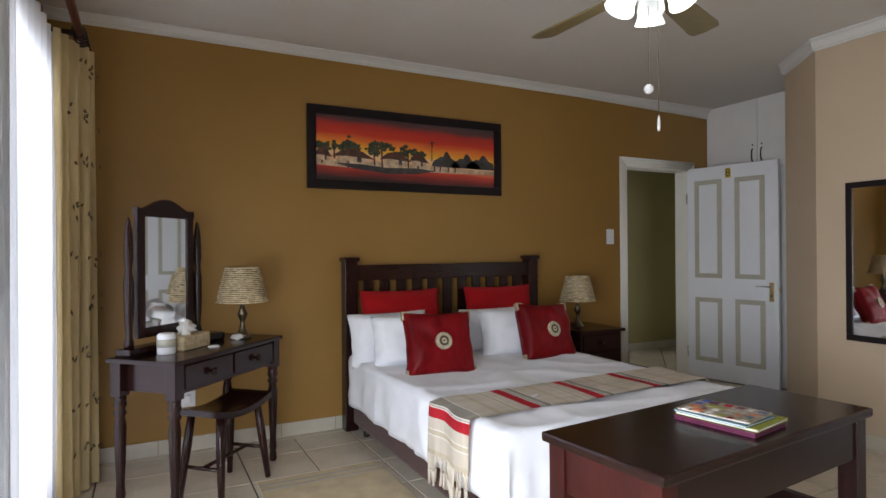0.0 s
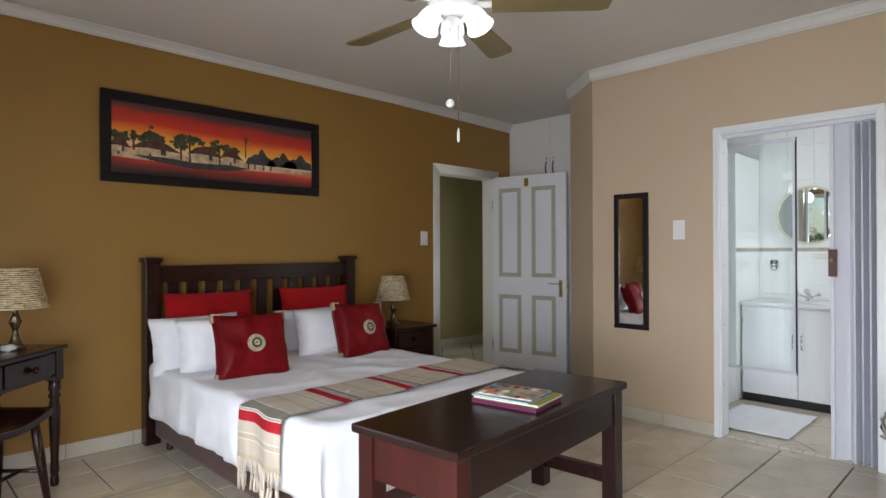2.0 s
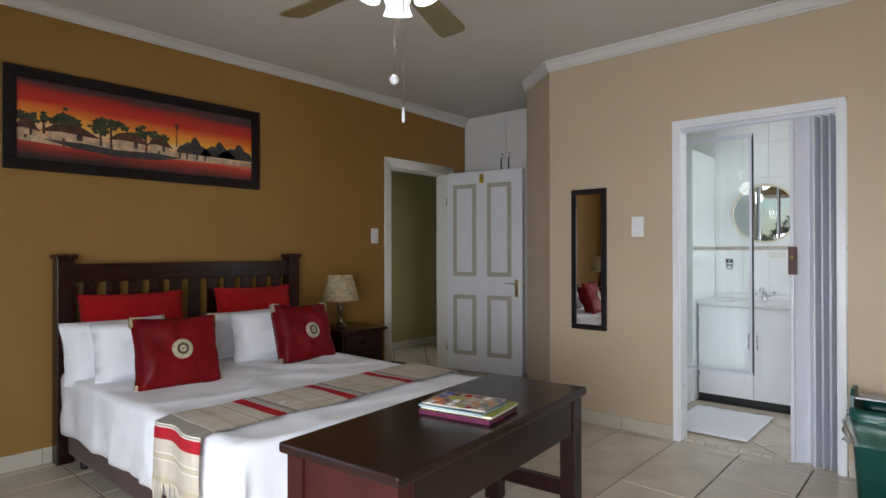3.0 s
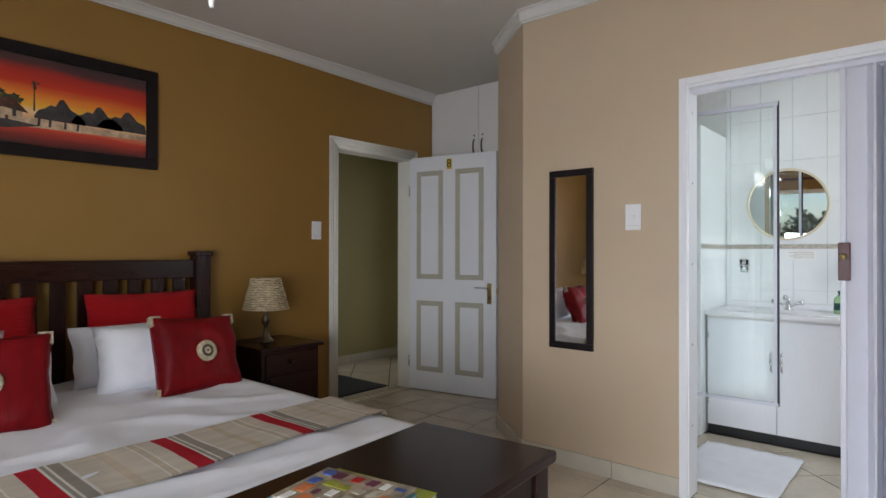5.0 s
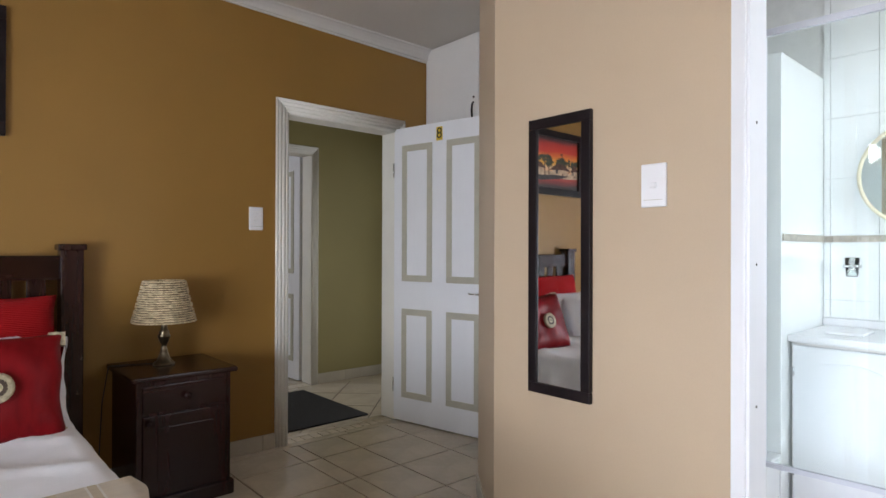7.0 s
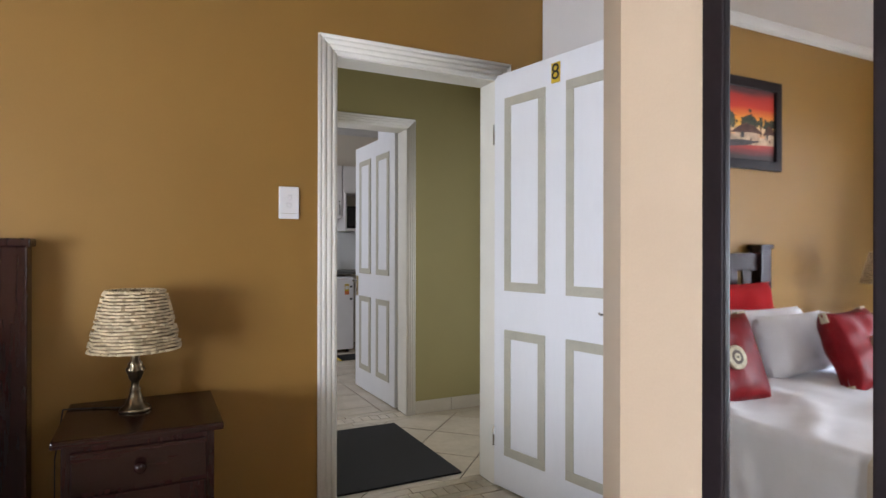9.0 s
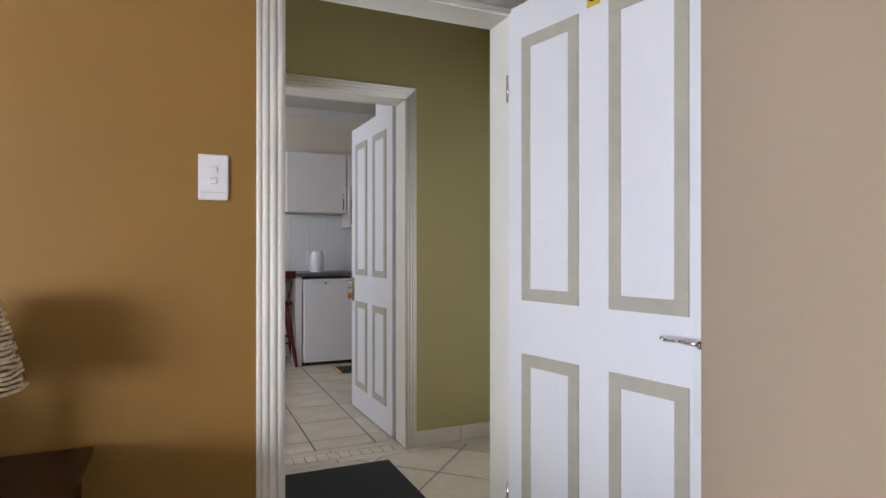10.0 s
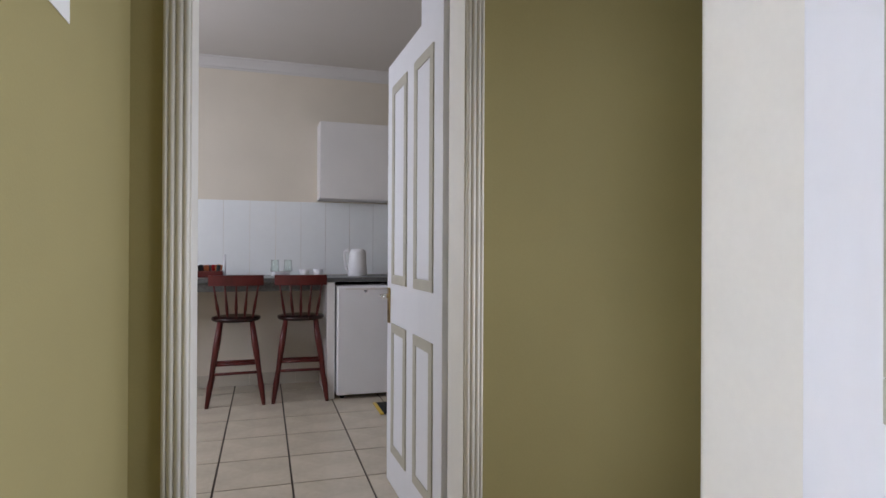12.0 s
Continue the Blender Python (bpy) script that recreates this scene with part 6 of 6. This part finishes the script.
# ---- skirting tiles, floor tiles and wall tiles ----
def tile_mesh(name, w, d, t, material, bevel=0.0010):
    bm = bmesh.new()
    lo = [bm.verts.new((x * w / 2, y * d / 2, 0)) for x, y in ((-1, -1), (1, -1), (1, 1), (-1, 1))]
    hi = [bm.verts.new((x * (w / 2 - bevel), y * (d / 2 - bevel), t)) for x, y in ((-1, -1), (1, -1), (1, 1), (-1, 1))]
    bm.faces.new(hi)
    for i in range(4):
        bm.faces.new((lo[i], lo[(i + 1) % 4], hi[(i + 1) % 4], hi[i]))
    return mesh_of(name, bm, material)


def skirting(name, a, b, n_in, first, step=0.375, h=0.09):
    """Tiles along a wall foot from a to b; n_in: unit vector into the room."""
    root = tagged(thing(name, "beige tiled skirting", "skirting"), kind="structure")
    a, b = Vector((*a, 0)), Vector((*b, 0))
    L = (b - a).length
    ang = math.degrees(math.atan2((b - a).y, (b - a).x))
    s = 0.0
    ends = [0.0]
    p = first
    while p < L - 0.02:
        ends.append(p)
        p += step
    ends.append(L)
    side = 1 if Vector((-(b - a).y, (b - a).x, 0)).dot(Vector((*n_in, 0))) > 0 else -1
    for u, v in zip(ends, ends[1:]):
        if v - u < 0.01:
            continue
        bm = bm_box(u + 0.0015, v - 0.0015, *sorted((0, side * 0.010)), 0, h, 0.002)
        part("skirting_tile", bm, SKIRT, root, "", pose(a.x, a.y, 0, 0, 0, ang))


skirting("skirting_north", (WX, NY), (3.985, NY), (0, -1), 0.2)
skirting("skirting_east", (EX, SY), (EX, 0.47), (-1, 0), 0.2)
skirting("skirting_east_2", (EX, 1.405), (EX, 2.33), (-1, 0), 0.36)
skirting("skirting_corner", (EX, 2.33), (4.443, 2.752), (-0.78, 0.62), 0.30)
skirting("skirting_alcove", (4.443, 2.752), (5.16, 2.752), (0, 1), 0.375)
skirting("skirting_hall", (5.02, KY), (6.3, KY), (0, -1), 0.29)
skirting("skirting_hall_west", (3.975, 4.16), (3.975, KY), (1, 0), 0.3)
skirting("skirting_kitchen", (2.42, KB), (4.78, KB), (0, -1), 0.3, h=0.10)


def tile_field(x0, x1, y0, y1, ox, oy, px, py, keep):
    """Floor tiles on a grid with joints at ox, oy; cut at the borders."""
    g = 0.0085
    me = tile_mesh("tile", px - g, py - g, 0.006, TILE)
    i0, i1 = math.floor((x0 - ox) / px), math.ceil((x1 - ox) / px)
    j0, j1 = math.floor((y0 - oy) / py), math.ceil((y1 - oy) / py)
    for i in range(i0, i1):
        for j in range(j0, j1):
            a, b = max(x0, ox + i * px), min(x1, ox + (i + 1) * px)
            c, d = max(y0, oy + j * py), min(y1, oy + (j + 1) * py)
            if b - a < 0.012 or d - c < 0.012 or not keep((a + b) / 2, (c + d) / 2):
                continue
            full = b - a > px - 1e-4 and d - c > py - 1e-4
            m = Matrix.Translation(((a + b) / 2, (c + d) / 2, -0.006))
            shared("tile", me if full else tile_mesh("tile", b - a - g, d - c - g, 0.006, TILE), floor, m)


tile_field(WX, EX, SY, 3.955, 4.0, 3.295, 0.378, 0.38, lambda x, y: True)
tile_field(EX, 5.16, 2.33, 3.955, 4.0, 3.295, 0.378, 0.38, lambda x, y: True)
tile_field(2.42, 6.58, 5.51, KB, 4.47, 6.46, 0.3625, 0.39, lambda x, y: True)


def diagonal_field(x0, x1, y0, y1, ox, oy, p):
    """Tiles laid at 45 degrees, cut to the rectangle."""
    g = 0.009
    n = 12
    for i in range(-n, n):
        for j in range(-n, n):
            cx, cy = ox + (i - j) * p * 0.7071, oy + (i + j) * p * 0.7071
            r = (p - g) * 0.7071
            poly = [(cx - r, cy), (cx, cy - r), (cx + r, cy), (cx, cy + r)]
            for axis, lim, sign in ((0, x0, 1), (0, x1, -1), (1, y0, 1), (1, y1, -1)):
                out = []
                for k in range(len(poly)):
                    a, b = poly[k], poly[(k + 1) % len(poly)]
                    da, db = (a[axis] - lim) * sign, (b[axis] - lim) * sign
                    if da >= 0:
                        out.append(a)
                    if (da >= 0) != (db >= 0):
                        t = da / (da - db)
                        out.append((a[0] + (b[0] - a[0]) * t, a[1] + (b[1] - a[1]) * t))
                poly = out
                if len(poly) < 3:
                    break
            if len(poly) >= 3:
                area = abs(sum(poly[k][0] * poly[(k + 1) % len(poly)][1] - poly[(k + 1) % len(poly)][0] * poly[k][1] for k in range(len(poly)))) / 2
                if area > 0.002:
                    part("tile", bm_extrude(poly, 0.006, at=-0.006), TILE, floor)


diagonal_field(3.977, 6.298, 4.17, 5.265, 4.45, 4.66, 0.378)
diagonal_field(4.225, 5.27, -0.398, 1.643, 4.60, 0.95, 0.378)


def mosaic_strip(x0, x1, y0, y1, along):
    """Border of two rows of small bricks across a doorway."""
    if along == "x":
        L, wd = x1 - x0, y1 - y0
    else:
        L, wd = y1 - y0, x1 - x0
    n = int(L / 0.062)
    p = L / n
    for row, (f0, f1) in enumerate(((0.0, 0.30), (0.30, 0.70), (0.70, 1.0))):
        cnt = n if row == 1 else max(1, n // 5)
        q = L / cnt
        w0 = (f1 - f0) * wd
        me = tile_mesh("mosaic_tile", *((q - 0.004, w0 - 0.004) if along == "x" else (w0 - 0.004, q - 0.004)), 0.006, MOSAIC if row == 1 else TILE, 0.001)
        for i in range(cnt):
            u, v = (i + 0.5) * q, (f0 + f1) / 2 * wd
            shared("mosaic_tile", me, floor, Matrix.Translation((x0 + u, y0 + v, -0.006) if along == "x" else (x0 + v, y0 + u, -0.006)))


mosaic_strip(DOOR[0], DOOR[1], 3.957, 4.168, "x")
mosaic_strip(KDOOR[0], KDOOR[1], 5.267, 5.508, "x")
mosaic_strip(4.107, 4.224, BDOOR[0] + 0.02, BDOOR[1] - 0.02, "y")
part("tile", bm_box(DOOR[1], 5.158, 3.957, 4.018, -0.006, 0), TILE, floor)
part("tile", bm_box(WX, DOOR[0], 3.957, 4.018, -0.006, 0), TILE, floor)
part("tile", bm_box(3.977, KDOOR[0], 5.267, 5.338, -0.006, 0), TILE, floor)
part("tile", bm_box(KDOOR[1], 6.298, 5.267, 5.338, -0.006, 0), TILE, floor)


def wall_tiles(parent_name, plane, at, u0, u1, z0, z1, pu, pz, ou, oz, label, border=None):
    """White wall tiles as pieces on a wall; plane x: facing -x at x = at; plane y: facing -y."""
    root = tagged(thing(parent_name, label, "wall tiles"), kind="structure")
    g, t = 0.002, 0.008
    def put(a, b, c, d, m):
        bm = bm_box(*((at - t, at, a + g / 2, b - g / 2) if plane == "x" else (a + g / 2, b - g / 2, at - t, at)), c + g / 2, d - g / 2)
        part("wall_tile", bm, m, root)
    u = ou + math.floor((u0 - ou) / pu) * pu
    while u < u1:
        z = oz + math.floor((z0 - oz) / pz) * pz
        while z < z1:
            a, b, c, d = max(u, u0), min(u + pu, u1), max(z, z0), min(z + pz, z1)
            if border and c < border[1] and d > border[0]:
                for cc, dd in ((c, border[0]), (border[1], d)):
                    if dd - cc > 0.01 and b - a > 0.01:
                        put(a, b, cc, dd, WALLTILE)
            elif b - a > 0.01 and d - c > 0.01:
                put(a, b, c, d, WALLTILE)
            z += pz
        u += pu
    if border:
        a = u0
        while a < u1 - 0.02:
            b = min(a + 0.2, u1)
            put(a, b, border[0], border[1], BORDER)
            a = b


wall_tiles("bathroom_wall_tiles", "x", 5.789, -0.40, 1.638, 0.862, CEIL - 0.022, 0.20, 0.30, 1.21, 0.95, "glossy white wall tiles with a patterned border", (1.235, 1.268))
wall_tiles("partition_border_tiles", "y", 1.640, 5.20, 5.779, 1.235, 1.268, 0.2, 0.033, 5.20, 1.235, "patterned grey border tiles", (1.235, 1.268))
wall_tiles("kitchen_wall_tiles", "y", KB, 2.42, 6.58, 0.921, 1.545, 0.2075, 0.65, 4.009, 0.921, "white kitchen wall tiles")
